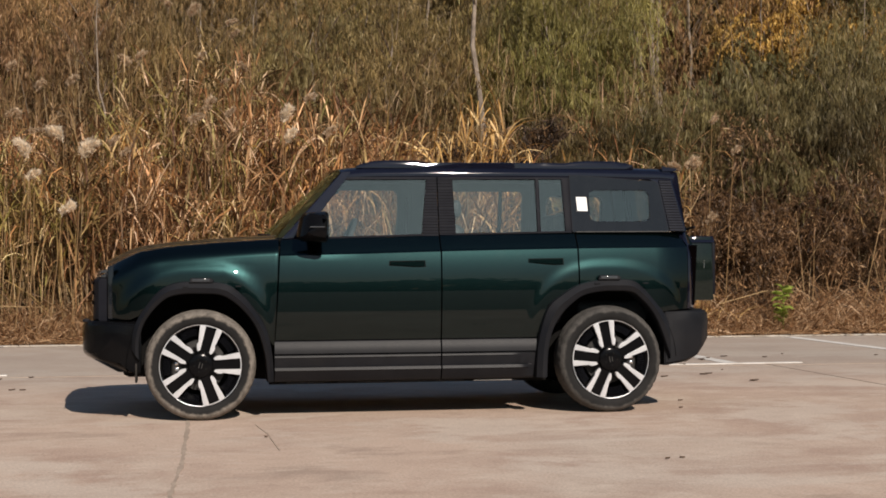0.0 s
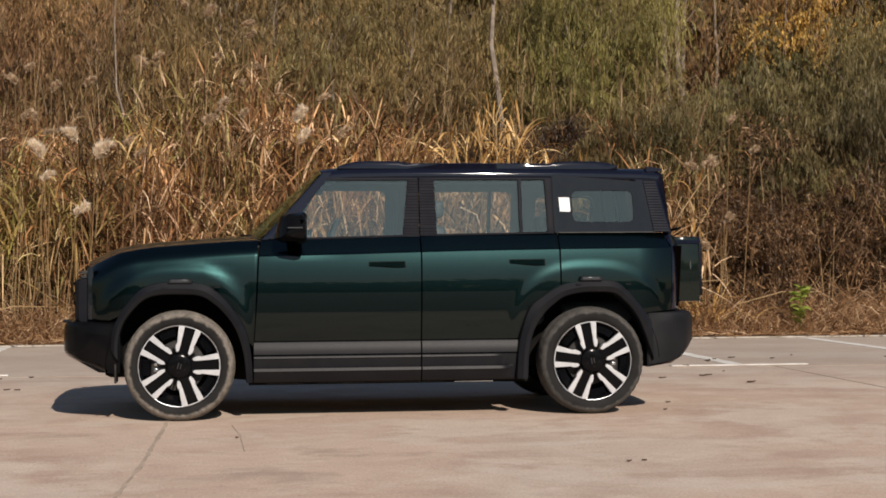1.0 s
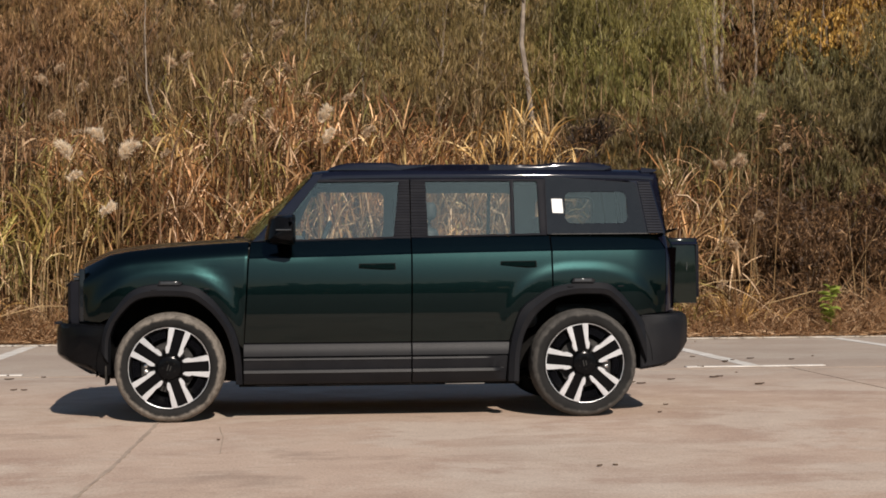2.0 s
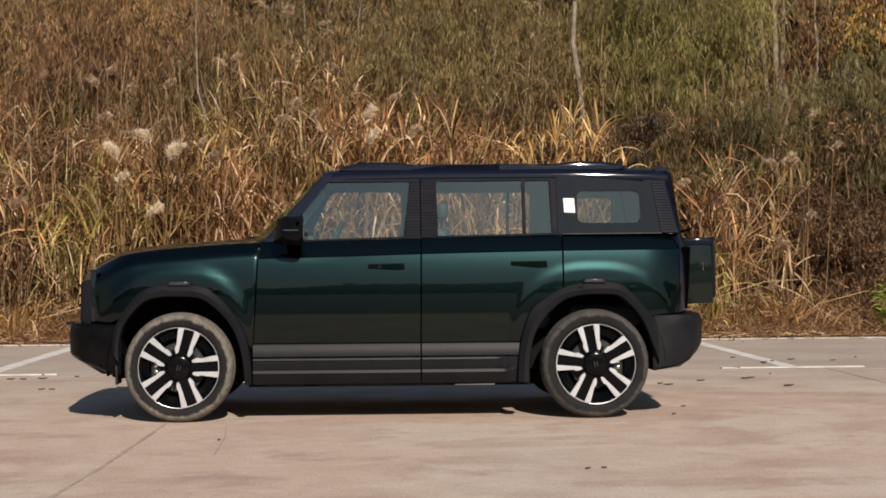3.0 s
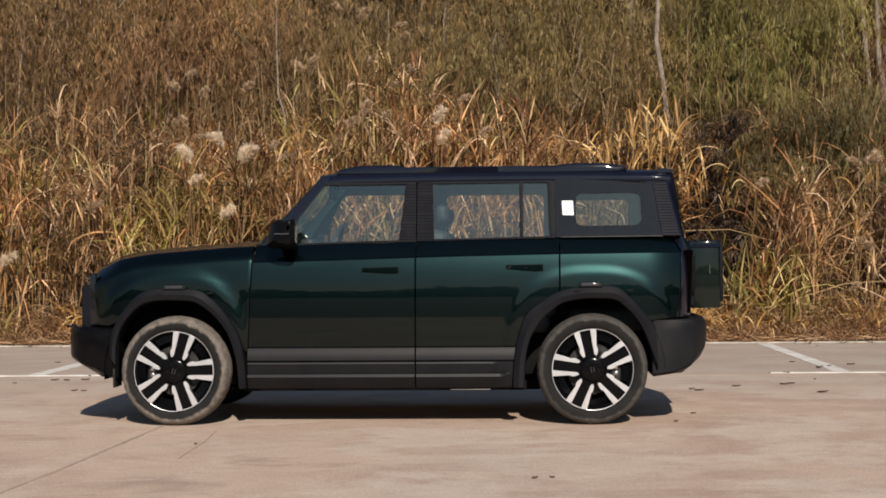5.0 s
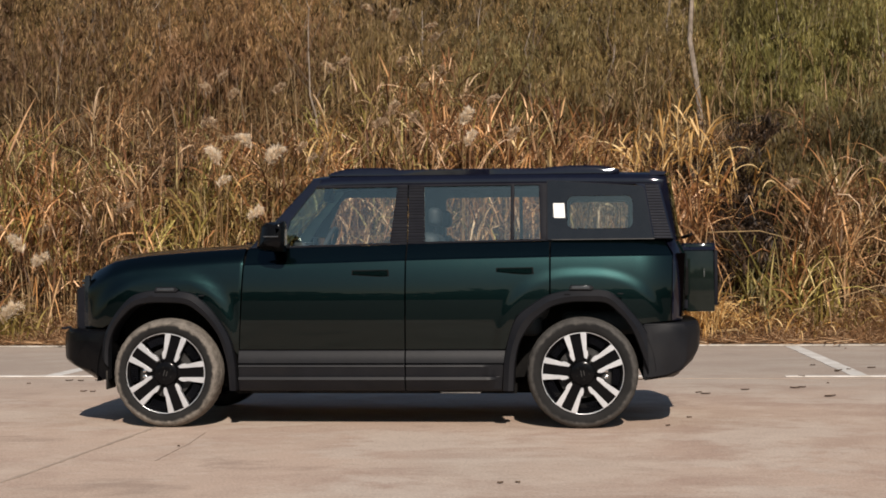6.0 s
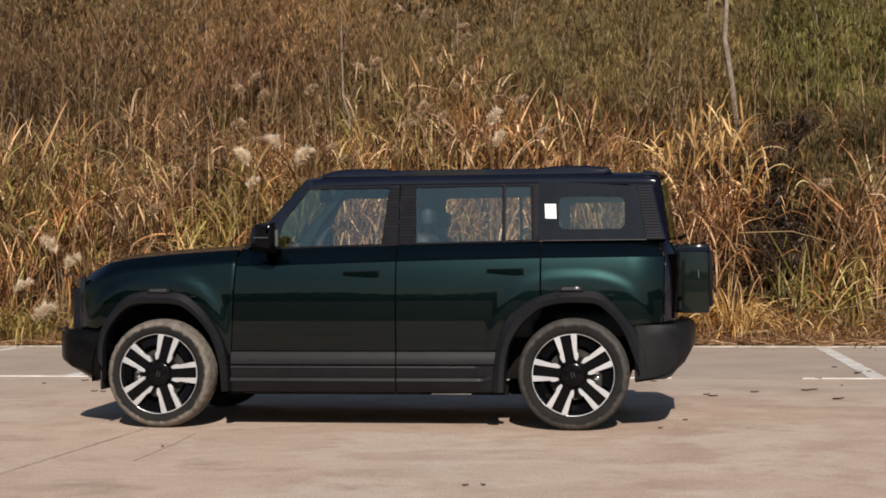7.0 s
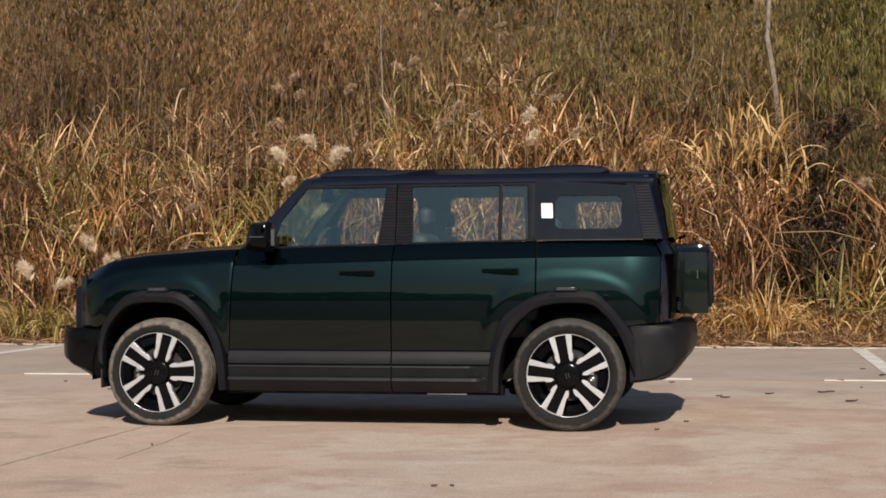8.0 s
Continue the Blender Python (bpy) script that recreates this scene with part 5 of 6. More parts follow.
        for i, rb in enumerate(ribs):
            rb.transform(Matrix.Rotation(-radians(a + 36 + (i - 4) * 3.1), 4, "Y"))
        part("vent_grille", join(*ribs), M["trim"], wheel_ob)
        # thin web between two spokes
        part("web", plate([(0.07, -0.009), (0.135, -0.007), (0.135, 0.007), (0.07, 0.009)], a + 36, 0.035, 0.06), M["wheel_black"], wheel_ob)
        ring = bmesh.new()
        rows = []
        for t in np.linspace(-20.5, 20.5, 15):
            c, n = math.cos(radians(t)), math.sin(radians(t))
            rows.append([ring.verts.new((r * c, y, r * n)) for r, y in ((0.2778, 0.0118), (0.2790, 0.0110), (0.2810, 0.0110), (0.2825, 0.03))])
        for p, q in zip(rows, rows[1:]):
            for i in range(3):
                ring.faces.new((p[i], q[i], q[i + 1], p[i + 1]))
        bmesh.ops.recalc_face_normals(ring, faces=ring.faces[:])
        ring.transform(Matrix.Rotation(-radians(a + 36), 4, "Y"))
        part("rim_edge", ring, M["silver"], wheel_ob)
    for k in range(5):
        an = radians(72 * k + 36)
        part("wheel_nut", rbox(0.045 * math.cos(an) - 0.007, 0.045 * math.cos(an) + 0.007, 0.002, 0.01, 0.045 * math.sin(an) - 0.007, 0.045 * math.sin(an) + 0.007, 0.002, 1), M["under"], wheel_ob)
    return wheel_ob


for hx, side in ((HF, -1), (HR, 1)):
    x0 = hx + side * 0.155
    calipers = both("brake_caliper", rbox(x0 - 0.045, x0 + 0.045, 0.060, 0.145, HZ - 0.10, HZ + 0.09, 0.02, 3), M["disc"], label="dark steel brake caliper")
    for dz in (-0.022, 0.018):
        both("caliper_bolt", rbox(x0 + side * 0.008 - 0.012, x0 + side * 0.008 + 0.012, 0.052, 0.066, HZ + dz - 0.012, HZ + dz + 0.010, 0.004, 2), M["chrome"], calipers)

first = make_wheel()
first.matrix_basis = pose(HF, -CY, HZ + 0.004, 0, -74, 0)
for x, y, spin, flip in ((HR, -CY, -101, 0), (HF, CY, 20, 180), (HR, CY, 50, 180)):
    w = copy_thing(first, Matrix.Translation((x, y, HZ + 0.004)) @ Matrix.Rotation(radians(flip), 4, "Z") @ Matrix.Rotation(radians(spin), 4, "Y"))
    if x == HR:
        for c in w.children:
            if c.name.startswith(("tread", "sidewall")):
                c.data = c.data.copy()
                c.data.materials[0] = M["tread_clean"]
                tagged(c, "dark tyre rubber greyed by a little dust")

# ---- vegetation behind the bays ----
scatter = random.Random(5)


def reed_clumps():
    """Roots gathered in clumps with gaps between; height and tone by clump."""
    count = 330
    cx = RNG.uniform(-10.5, 6.4, count)
    cy = np.clip(11.05 + RNG.gamma(1.9, 0.75, count) + 0.25 * np.sin(cx * 1.3), 11.0, 15.0)
    ch = RNG.uniform(1.5, 2.75, count) * (0.95 + 0.17 * np.sin(cx * 1.15 + 1.9))
    ch = ch * np.interp(cx, [-10.5, -8.2, -7.6, -6.6, -5.9, -4.2, -3.8], [1.0, 1.0, 0.84, 0.95, 0.80, 0.80, 1.0])
    keep = RNG.uniform(0, 1, count) < np.interp(cx, [-10.5, 3.0, 4.4, 5.6, 6.2, 6.4], [1, 1, 0.6, 0.5, 0.3, 0.0])
    hollow = (cx > 2.85) & (cx < 4.6)
    ch = np.where(hollow, ch * 0.30, ch) * np.where(cx > 4.9, 0.78, 1.0)
    keep &= ~(hollow & (cy >= 11.45))
    ch = np.where((cx > 4.0) & (cx < 4.9), np.minimum(ch, 1.9) * np.interp(cy, [11, 13], [1.0, 0.7]), ch)
    keep &= ~((cx > -5.0) & (cx < -4.5) & (cy < 12.6))
    # half-green from the bay end to the middle, gold and rust over the middle, brown at the thicket
    green = np.interp(cx, [-10, -7.4, -6.6, -5.4, -4.8, -3.2, -2.4, 0, 4], [0.2, 0.25, 0.6, 0.45, 0.6, 0.6, 0.22, 0.2, 0.15]) * np.interp(cy, [11, 13, 14], [1.0, 0.8, 0.4])
    rust = np.interp(cx, [-10, -3, 0, 3, 5, 6], [0.2, 0.18, 0.3, 0.35, 0.3, 0.4])
    pick = RNG.uniform(0, 1, count)
    tone = np.where(pick < green, np.where(RNG.uniform(0, 1, count) < 0.5, 4, 2), np.where(RNG.uniform(0, 1, count) < rust, 0, np.where(RNG.uniform(0, 1, count) < 0.6, 1, 3)))
    return cx[keep], cy[keep], ch[keep], tone[keep]


CX, CYS, CH, TONE = reed_clumps()
TONE_LABELS = ("rust-brown dry reed leaves on the bank", "golden dry reed leaves arching over the bank", "olive-yellow reed leaves half dried",
               "faded straw-coloured reed leaves on the bank", "yellow-green reed leaves still partly fresh")
for tone, label in enumerate(TONE_LABELS):
    sel = np.where(TONE == tone)[0]
    k = np.repeat(sel, RNG.integers(13, 28, len(sel)))
    n = len(k)
    X = CX[k] + RNG.normal(0, 0.17, n)
    Y = np.maximum(CYS[k] + RNG.normal(0, 0.15, n), 10.85)
    H = CH[k] * RNG.uniform(0.65, 1.12, n)
    reed_bed("reed_leaves", X, Y, H, 7, label, lean=0.17, length=(0.6, 1.35), half=(0.007, 0.018), low=0.28, material=REEDS[tone], dead=3)

# a taller stand behind the middle, reaching into the willows
for tone, count in ((1, 70), (2, 60), (4, 60), (3, 50)):
    X = RNG.normal(-1.5, 1.25, count)
    Y = RNG.uniform(12.4, 13.8, count)
    reed_bed("reed_leaves", X, Y, RNG.uniform(2.3, 3.7, count) * np.exp(-((X + 1.4) / 2.6) ** 2), 10, "tall mixed gold and green reed leaves before the willows", lean=0.14, length=(0.45, 0.95), half=(0.007, 0.016), low=0.35, material=REEDS[tone])

# taller brownish stalks behind, towards the trees
n = 1900
X = RNG.uniform(-13, 13, n)
Y = RNG.uniform(13.4, 18.0, n)
H = RNG.uniform(1.5, 2.6, n)
reed_bed("reed_leaves", X, Y, H, 8, "brown reeds thinning out under the trees", length=(0.35, 0.8), half=(0.006, 0.014), material=M["cane"])


def tuft(x, y, h, n, spread, material, name, label, half=(0.008, 0.016)):
    """A clump of long arching blades from one root."""
    r = np.abs(RNG.normal(0, spread, n))
    c, s = azim(n)
    P = np.stack([x + c * r, y + s * r * 0.7, bank(y + s * r * 0.7) - 0.03], -1)
    D = np.stack([c * RNG.uniform(0.1, 0.5, n), s * RNG.uniform(0.1, 0.5, n), np.ones(n)], -1)
    ob = fast_mesh(name, *ribbons(P, D, h * RNG.uniform(0.7, 1.08, n), RNG.uniform(*half, n), RNG.uniform(1.6, 4.6, n), 8), material, True)
    return tagged(ob, label, "grass")


def arching_crown(x, y, z, n, size, material, label):
    """A stand of stalks whose long broad leaves fountain out at the top and hang over."""
    g = float(bank(y))
    root = new("reed_clump")
    root.location = (x, y, g)
    m = max(5, n // 6)
    c, s = azim(m)
    r = np.abs(RNG.normal(0, 0.10 + 0.1 * size, m))
    P = np.stack([c * r, s * r, np.full(m, -0.05)], -1)
    H = (z - g) * RNG.uniform(0.80, 1.0, m)
    D = unit(np.stack([c * 0.08, s * 0.08, np.ones(m)], -1))
    st = fast_mesh("stem", *ribbons(P, D, H, np.full(m, 0.007), np.full(m, 0.1), 4, taper="stem"), M["stalk"])
    st.parent = root
    k = RNG.integers(0, m, n)
    at = RNG.uniform(0.62, 1.0, n)
    c, s = azim(n)
    LD = np.stack([c * 0.9, s * 0.9, RNG.uniform(0.5, 3.2, n)], -1)
    lv = fast_mesh("foliage", *ribbons(P[k] + D[k] * (H[k] * at)[:, None], LD, size * RNG.uniform(0.5, 1.15, n), RNG.uniform(0.008, 0.018, n), RNG.uniform(0.8, 4.2, n), 7, snapped=0.5), material, True)
    lv.parent = root
    return tagged(root, label, "grass")


# the crowns of pale golden leaves that stand out from the bed
for x, y, z, n, size in ((2.85, 12.2, 3.45, 80, 0.95), (3.1, 12.1, 3.1, 60, 0.85), (2.5, 12.2, 3.1, 60, 0.8), (1.95, 12.2, 3.0, 50, 0.8), (3.62, 12.0, 2.80, 60, 0.75), (3.95, 12.1, 2.55, 26, 0.6), (1.2, 12.2, 2.9, 34, 0.8),
                         (0.3, 11.6, 2.9, 36, 0.8), (-0.6, 11.5, 2.85, 34, 0.8), (-1.7, 11.6, 2.9, 34, 0.75), (-2.3, 11.7, 3.1, 30, 0.8), (5.5, 11.6, 2.1, 24, 0.7), (-6.9, 11.9, 2.9, 30, 0.8)):
    arching_crown(x, y, z, n, size, M["gold"], "golden dry reed clump arching over")
for x, y, z, n, size in ((-3.45, 11.3, 2.4, 60, 0.75), (-4.1, 11.3, 2.2, 60, 0.75), (-2.9, 11.25, 2.0, 44, 0.7), (-6.0, 11.5, 2.5, 60, 0.8), (-5.4, 11.4, 2.1, 50, 0.75), (-5.9, 11.1, 1.6, 36, 0.6), (-1.9, 12.6, 3.6, 50, 0.8), (-1.2, 13.0, 4.0, 50, 0.9), (4.75, 11.0, 1.35, 14, 0.5)):
    arching_crown(x, y, z, n, size, M["fresh_reed"], "yellow-green reed clump still partly fresh")
arching_crown(-4.47, 11.4, 3.0, 26, 0.55, M["straw"], "withered pale reed clump hanging over")
for x, y, h, n, r in ((-6.9, 10.72, 0.9, 120, 0.25), (-6.5, 10.68, 0.7, 100, 0.2), (-7.5, 10.75, 1.0, 110, 0.25), (-7.1, 10.66, 0.6, 90, 0.2), (4.6, 10.9, 1.1, 18, 0.10), (5.0, 10.9, 0.7, 22, 0.2)):
    tuft(x, y, h, n, r, M["fresh_reed"], "reed_clump", "low yellow-green reed clump flopped onto the verge", (0.010, 0.018))
for x, y, h, n, r in ((2.95, 10.85, 1.05, 150, 0.16), (3.15, 10.8, 0.8, 90, 0.2), (2.55, 10.9, 0.8, 70, 0.25), (3.75, 10.95, 0.75, 70, 0.25), (4.25, 10.9, 0.6, 60, 0.3), (5.7, 11.0, 0.9, 70, 0.25), (-5.0, 10.95, 0.9, 70, 0.25)):
    tuft(x, y, h, n, r, M["gold"], "reed_clump", "low golden straw tussock at the verge")

# dead canes with hanging strips, between reeds and trees
n = 900
X = RNG.uniform(-13, 6, n)
Y = RNG.uniform(13.5, 17.5, n)
reed_bed("dead_cane_leaves", X, Y, RNG.uniform(2.2, 3.6, n), 10, "tall brown dead canes under the willows", lean=0.22, length=(0.25, 0.6), half=(0.005, 0.011), low=0.3, material=M["cane"])

# thin upright dead canes before the thicket
n = 150
X = RNG.uniform(5.9, 11, n)
Y = RNG.uniform(11.3, 14.5, n)
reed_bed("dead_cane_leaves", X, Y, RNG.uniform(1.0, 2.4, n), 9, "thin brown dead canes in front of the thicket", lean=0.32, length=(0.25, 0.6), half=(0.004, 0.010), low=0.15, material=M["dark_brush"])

# knee-high dry grass and fallen stalks along the foot of the bank
n = 34000
X = RNG.uniform(-12, 12, n)
Y = 10.24 + RNG.gamma(1.8, 0.30, n)
P = np.stack([X, Y, bank(Y)], -1)
c, s = azim(n)
D = np.stack([c, s, RNG.uniform(0.1, 1.5, n)], -1)
tall = np.interp(Y, [10.25, 10.7, 11.6], [0.14, 0.46, 0.9]) * RNG.uniform(0.6, 1.5, n)
dry_grass = fast_mesh("dry_grass", *ribbons(P, D, tall, RNG.uniform(0.004, 0.011, n), RNG.uniform(0.5, 3.0, n), 3), M["straw"], True)
tagged(dry_grass, "matted straw-coloured dry grass at the foot of the bank", "grass", kind="stuff")
n = 9000
X = RNG.uniform(-12, 12, n)
Y = 10.08 + RNG.gamma(1.9, 0.30, n)
P = np.stack([X, Y, bank(Y) + np.where(np.abs(Y - 10.14) < 0.2, 0.045, 0.012)], -1)
c, s = azim(n)
D = np.stack([c, s * 0.5, RNG.uniform(-0.03, 0.25, n)], -1)
litter = fast_mesh("fallen_reed_litter", *ribbons(P, D, RNG.uniform(0.1, 0.5, n), RNG.uniform(0.004, 0.014, n), RNG.uniform(0, 0.5, n), 3), M["straw"], True)
tagged(litter, "pale fallen reed leaves lying along the verge", "grass", kind="stuff")
# single broken stalks sticking out of the matted grass
for x0, y0, z0, x1, z1, w in ((3.0, 10.5, 0.16, 3.75, 0.06, 0.022), (4.6, 10.75, 0.55, 5.9, 0.80, 0.008), (4.2, 10.7, 0.45, 5.0, 0.42, 0.007), (-4.6, 10.6, 0.35, -3.4, 0.5, 0.008), (6.0, 10.7, 0.45, 7.3, 0.62, 0.007), (4.9, 11.2, 1.1, 5.9, 2.5, 0.009), (5.1, 11.2, 0.9, 4.6, 2.6, 0.010), (5.3, 11.2, 1.0, 5.9, 2.0, 0.008), (3.1, 11.0, 1.5, 4.4, 1.35, 0.006)):
    mid = ((x0 + x1) / 2 + 0.05, y0 + 0.05, (z0 + z1) / 2 + 0.09)
    stalk = part("broken_stalk", tube([(x0, y0, z0), mid, (x1, y0 + 0.1, z1)], [w, w * 0.9, w * 0.5], 6), M["stalk"])
    tagged(stalk, "broken dry reed stalk caught in the grass", "reed stalk")


def foliage(P, D, L, W, droop):
    """Small pointed leaves, one folded-flat lozenge each."""
    n = len(P)
    d = unit(D)
    a = unit(np.cross(d, RNG.normal(0, 1, (n, 3))))
    sag = np.zeros((n, 3))
    sag[:, 2] = -0.25 * droop * L
    V = np.stack([P, P + d * (L * 0.42)[:, None] - a * W[:, None] + sag * 0.2, P + d * L[:, None] + sag, P + d * (L * 0.42)[:, None] + a * W[:, None] + sag * 0.2], 1).reshape(-1, 3)
    return V, np.arange(n * 4).reshape(n, 4)


def tree(x, y, height, trunk_r, spread, strands, per, material, name, label, lean=(0, 0), fork=0.45, low=0.25, leaf_len=(0.09, 0.17), half=(0.0055, 0.0095), hang=1.4, bark="bark", sag=3.4, tip=(-2.6, -0.3)):
    """Tapered trunk and limbs with drooping leafy shoots."""
    rnd = random.Random(int((x + 50) * 100 + y))
    z0 = float(bank(y)) - 0.1
    root = new(name)
    root.location = (x, y, z0)
    trunk = [(lean[0] * t * height + 0.06 * math.sin(5 * t + x) + 0.045 * math.sin(17 * t + 3 * x) + 0.025 * math.sin(31 * t + x), lean[1] * t * height, t * height) for t in np.linspace(0, 1, 15)]
    bm = tube(trunk, [trunk_r * (1 - 0.85 * t) * rnd.uniform(0.88, 1.12) for t in np.linspace(0, 1, 15)], 8)
    limbs, ends = [], []
    for i in range(11):
        t = rnd.uniform(fork * 0.7, 0.95)
        a = rnd.uniform(0, 2 * math.pi)
        r = spread * rnd.uniform(0.35, 0.8)
        b = Vector((lean[0] * t * height, lean[1] * t * height, t * height))
        e = b + Vector((r * math.cos(a), r * math.sin(a), rnd.uniform(0.3, 1.1)))
        mid = b.lerp(e, 0.5) + Vector((0, 0, 0.15))
        limbs.append(tube([b, mid, e], [trunk_r * 0.35 * (1 - t * 0.5), trunk_r * 0.22, trunk_r * 0.08], 5))
        ends += [b.lerp(e, k) for k in (0.5, 0.75, 1.0)]
    part("trunk", bm, M[bark], root)
    for limb in limbs:
        part("limb", limb, M["twig"], root)
    ends = np.array([list(e) for e in ends])
    bunch = ends[RNG.integers(0, len(ends), 26)] + RNG.normal(0, spread * 0.36, (26, 3)) * [1, 1, 0.6]
    start = bunch[RNG.integers(0, 26, strands)] + RNG.normal(0, spread * 0.13, (strands, 3)) * [1, 1, 1.3]
    start[:, 2] = np.maximum(start[:, 2], height * low)
    c, s = azim(strands)
    SD = np.stack([c * 0.6, s * 0.6, RNG.uniform(-0.8, 0.5, strands)], -1)
    SL = RNG.uniform(0.5, 1.1, strands) * hang
    shoots = ribbons(start, SD, SL, np.full(strands, 0.0025), np.full(strands, sag), 4, taper="stem")
    # leaves hang along each shoot
    sv = shoots[0].reshape(strands, 5, 2, 3).mean(2)
    kk = np.repeat(np.arange(strands), per)
    t = RNG.uniform(0.05, 1, len(kk)) * 3.999
    i0 = t.astype(int)
    f = (t - i0)[:, None]
    root_l = sv[kk, i0] * (1 - f) + sv[kk, i0 + 1] * f
    c, s = azim(len(kk))
    LD = np.stack([c * 0.5, s * 0.5, RNG.uniform(*tip, len(kk))], -1)
    lv = foliage(root_l, LD, RNG.uniform(*leaf_len, len(kk)) * RNG.choice([0.6, 1.0, 1.25], len(kk)), RNG.uniform(*half, len(kk)), RNG.uniform(0, 0.8, len(kk)))
    crown = fast_mesh("crown", *merge([shoots, lv]), material)
    crown.parent = root
    tagged(root, label, "tree")
    return root


# slender willows all along, brown to olive
spots = [(-11.0, 17.8, 5.6), (-9.0, 15.4, 4.6), (-6.9, 17.2, 5.4), (-4.9, 15.4, 4.4), (-3.0, 17.6, 5.4), (-1.2, 15.2, 4.0), (0.5, 17.2, 5.2), (0.6, 14.6, 3.7), (1.9, 15.2, 4.0), (-8.0, 19.0, 5.8), (-1.0, 19.2, 5.8), (2.9, 17.8, 5.2), (-5.2, 19.0, 5.8), (8.4, 20.6, 5.6), (6.9, 20.9, 5.6), (9.9, 18.2, 4.6), (5.6, 19.4, 5.2), (4.6, 18.0, 4.4)]
for i, (x, y, h) in enumerate(spots):
    tree(x, y, h, 0.05, 1.3, 430, 40, M["brush"] if x < -2.5 or x > 6 else M["willow"], "willow_tree", "slender willow with drooping olive-brown autumn leaves", low=0.2, hang=2.2)
# greener willows over the middle and the bank's end
for x, y, h in ((3.9, 15.4, 2.9), (4.9, 15.8, 3.7), (4.9, 17.0, 4.3), (1.2, 19.8, 5.6)):
    tree(x, y, h, 0.05, 1.2, 480, 26, M["green_willow"], "willow_tree", "leafy green willow on the bank", low=0.2, hang=1.1)
for x, y, h in ((5.0, 15.6, 4.4), (4.5, 15.2, 4.5), (5.5, 15.9, 4.6)):
    tree(x, y, h, 0.04, 0.9, 260, 30, M["lime_willow"], "willow_tree", "willow with bright yellow-green leaves", low=0.55, hang=1.0)
# dead scrub between the reeds; in the hollows its dark brown doubles as shade
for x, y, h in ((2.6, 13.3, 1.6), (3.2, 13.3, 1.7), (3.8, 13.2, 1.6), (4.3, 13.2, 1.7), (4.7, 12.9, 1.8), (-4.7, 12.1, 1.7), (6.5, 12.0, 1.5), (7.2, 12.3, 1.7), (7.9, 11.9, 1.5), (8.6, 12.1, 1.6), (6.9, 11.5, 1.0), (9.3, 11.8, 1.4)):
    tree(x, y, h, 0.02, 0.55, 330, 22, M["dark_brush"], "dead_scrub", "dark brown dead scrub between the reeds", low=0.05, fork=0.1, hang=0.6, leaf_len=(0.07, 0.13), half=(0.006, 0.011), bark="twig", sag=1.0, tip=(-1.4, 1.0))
# brush filling the hollow under the overhanging leaves; its near-black colour carries their shade
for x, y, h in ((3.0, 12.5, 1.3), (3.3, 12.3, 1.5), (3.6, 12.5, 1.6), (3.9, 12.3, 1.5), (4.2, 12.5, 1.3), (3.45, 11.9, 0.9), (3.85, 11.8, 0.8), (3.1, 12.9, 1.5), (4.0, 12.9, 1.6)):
    tree(x, y, h, 0.018, 0.42, 420, 26, M["shade_brush"], "dead_scrub", "dead brush coloured near black for the shade in a reed hollow", low=0.05, fork=0.1, hang=0.6, half=(0.007, 0.013), bark="twig", sag=1.0, tip=(-1.8, 0.6))
# leafy dark shrubs at the hollow's edge
for x, y, h in ((4.3, 12.1, 2.0), (4.75, 12.7, 2.3), (4.0, 13.6, 2.4), (5.2, 13.2, 2.2)):
    tree(x, y, h, 0.025, 0.5, 300, 26, M["thicket"], "thicket_shrub", "slim dull green shrub at the edge of the reeds", low=0.15, fork=0.2, hang=0.8)
# a dense thicket beyond the reeds
for x, y, h in ((6.6, 14.6, 2.3), (7.6, 13.2, 2.9), (8.8, 12.9, 3.2), (9.6, 14.4, 4.0), (10.9, 13.0, 3.4), (9.0, 16.9, 4.4), (11.2, 16.6, 4.6), (7.9, 15.2, 2.4), (5.6, 13.6, 2.2)):
    tree(x, y, h, 0.035, 1.0, 560, 28, M["thicket"], "thicket_shrub", "dense shaded shrub with small dull green leaves", low=0.10, fork=0.15, hang=0.9)
for x, y, h in ((10.8, 17.4, 4.8), (10.0, 17.6, 4.6), (12.6, 18.6, 5.4), (11.6, 15.4, 4.2), (10.2, 19.8, 5.6)):
    tree(x, y, h, 0.05, 1.2, 480, 30, M["yellow"], "autumn_tree", "small tree with yellow autumn leaves", low=0.3, leaf_len=(0.06, 0.10), half=(0.012, 0.022), hang=0.8)
# bare pale trunks standing out between them
for x, y, h, r, ln in ((3.47, 14.0, 8.5, 0.056, -0.085), (7.45, 19.5, 6.8, 0.075, 0.0), (7.64, 19.2, 6.8, 0.085, 0.005), (7.95, 19.9, 6.6, 0.06, 0.015), (8.5, 19.4, 6.2, 0.045, 0), (5.9, 17.2, 4.8, 0.05, 0.01)):
    tree(x, y, h, r, 1.3, 40, 10, M["willow"], "bare_tree", "pale bare trunk with a few last leaves", lean=(ln, 0), fork=0.6, low=0.6)
# thin saplings along the edge of the wood
for k, x in enumerate((-10.1, -7.7, -5.8, -2.5, -0.2, 1.7, 6.5, 10.2)):
    tree(x, 13.3 if x == -2.5 else scatter.uniform(15.0, 16.4), scatter.uniform(4.4, 5.0), scatter.uniform(0.026, 0.035), 1.3, 40, 10, M["willow"], "bare_tree", "thin bare sapling with a few last leaves", lean=(-0.09 if x == -2.5 else scatter.uniform(-0.05, 0.06), 0), fork=0.4, low=0.6)

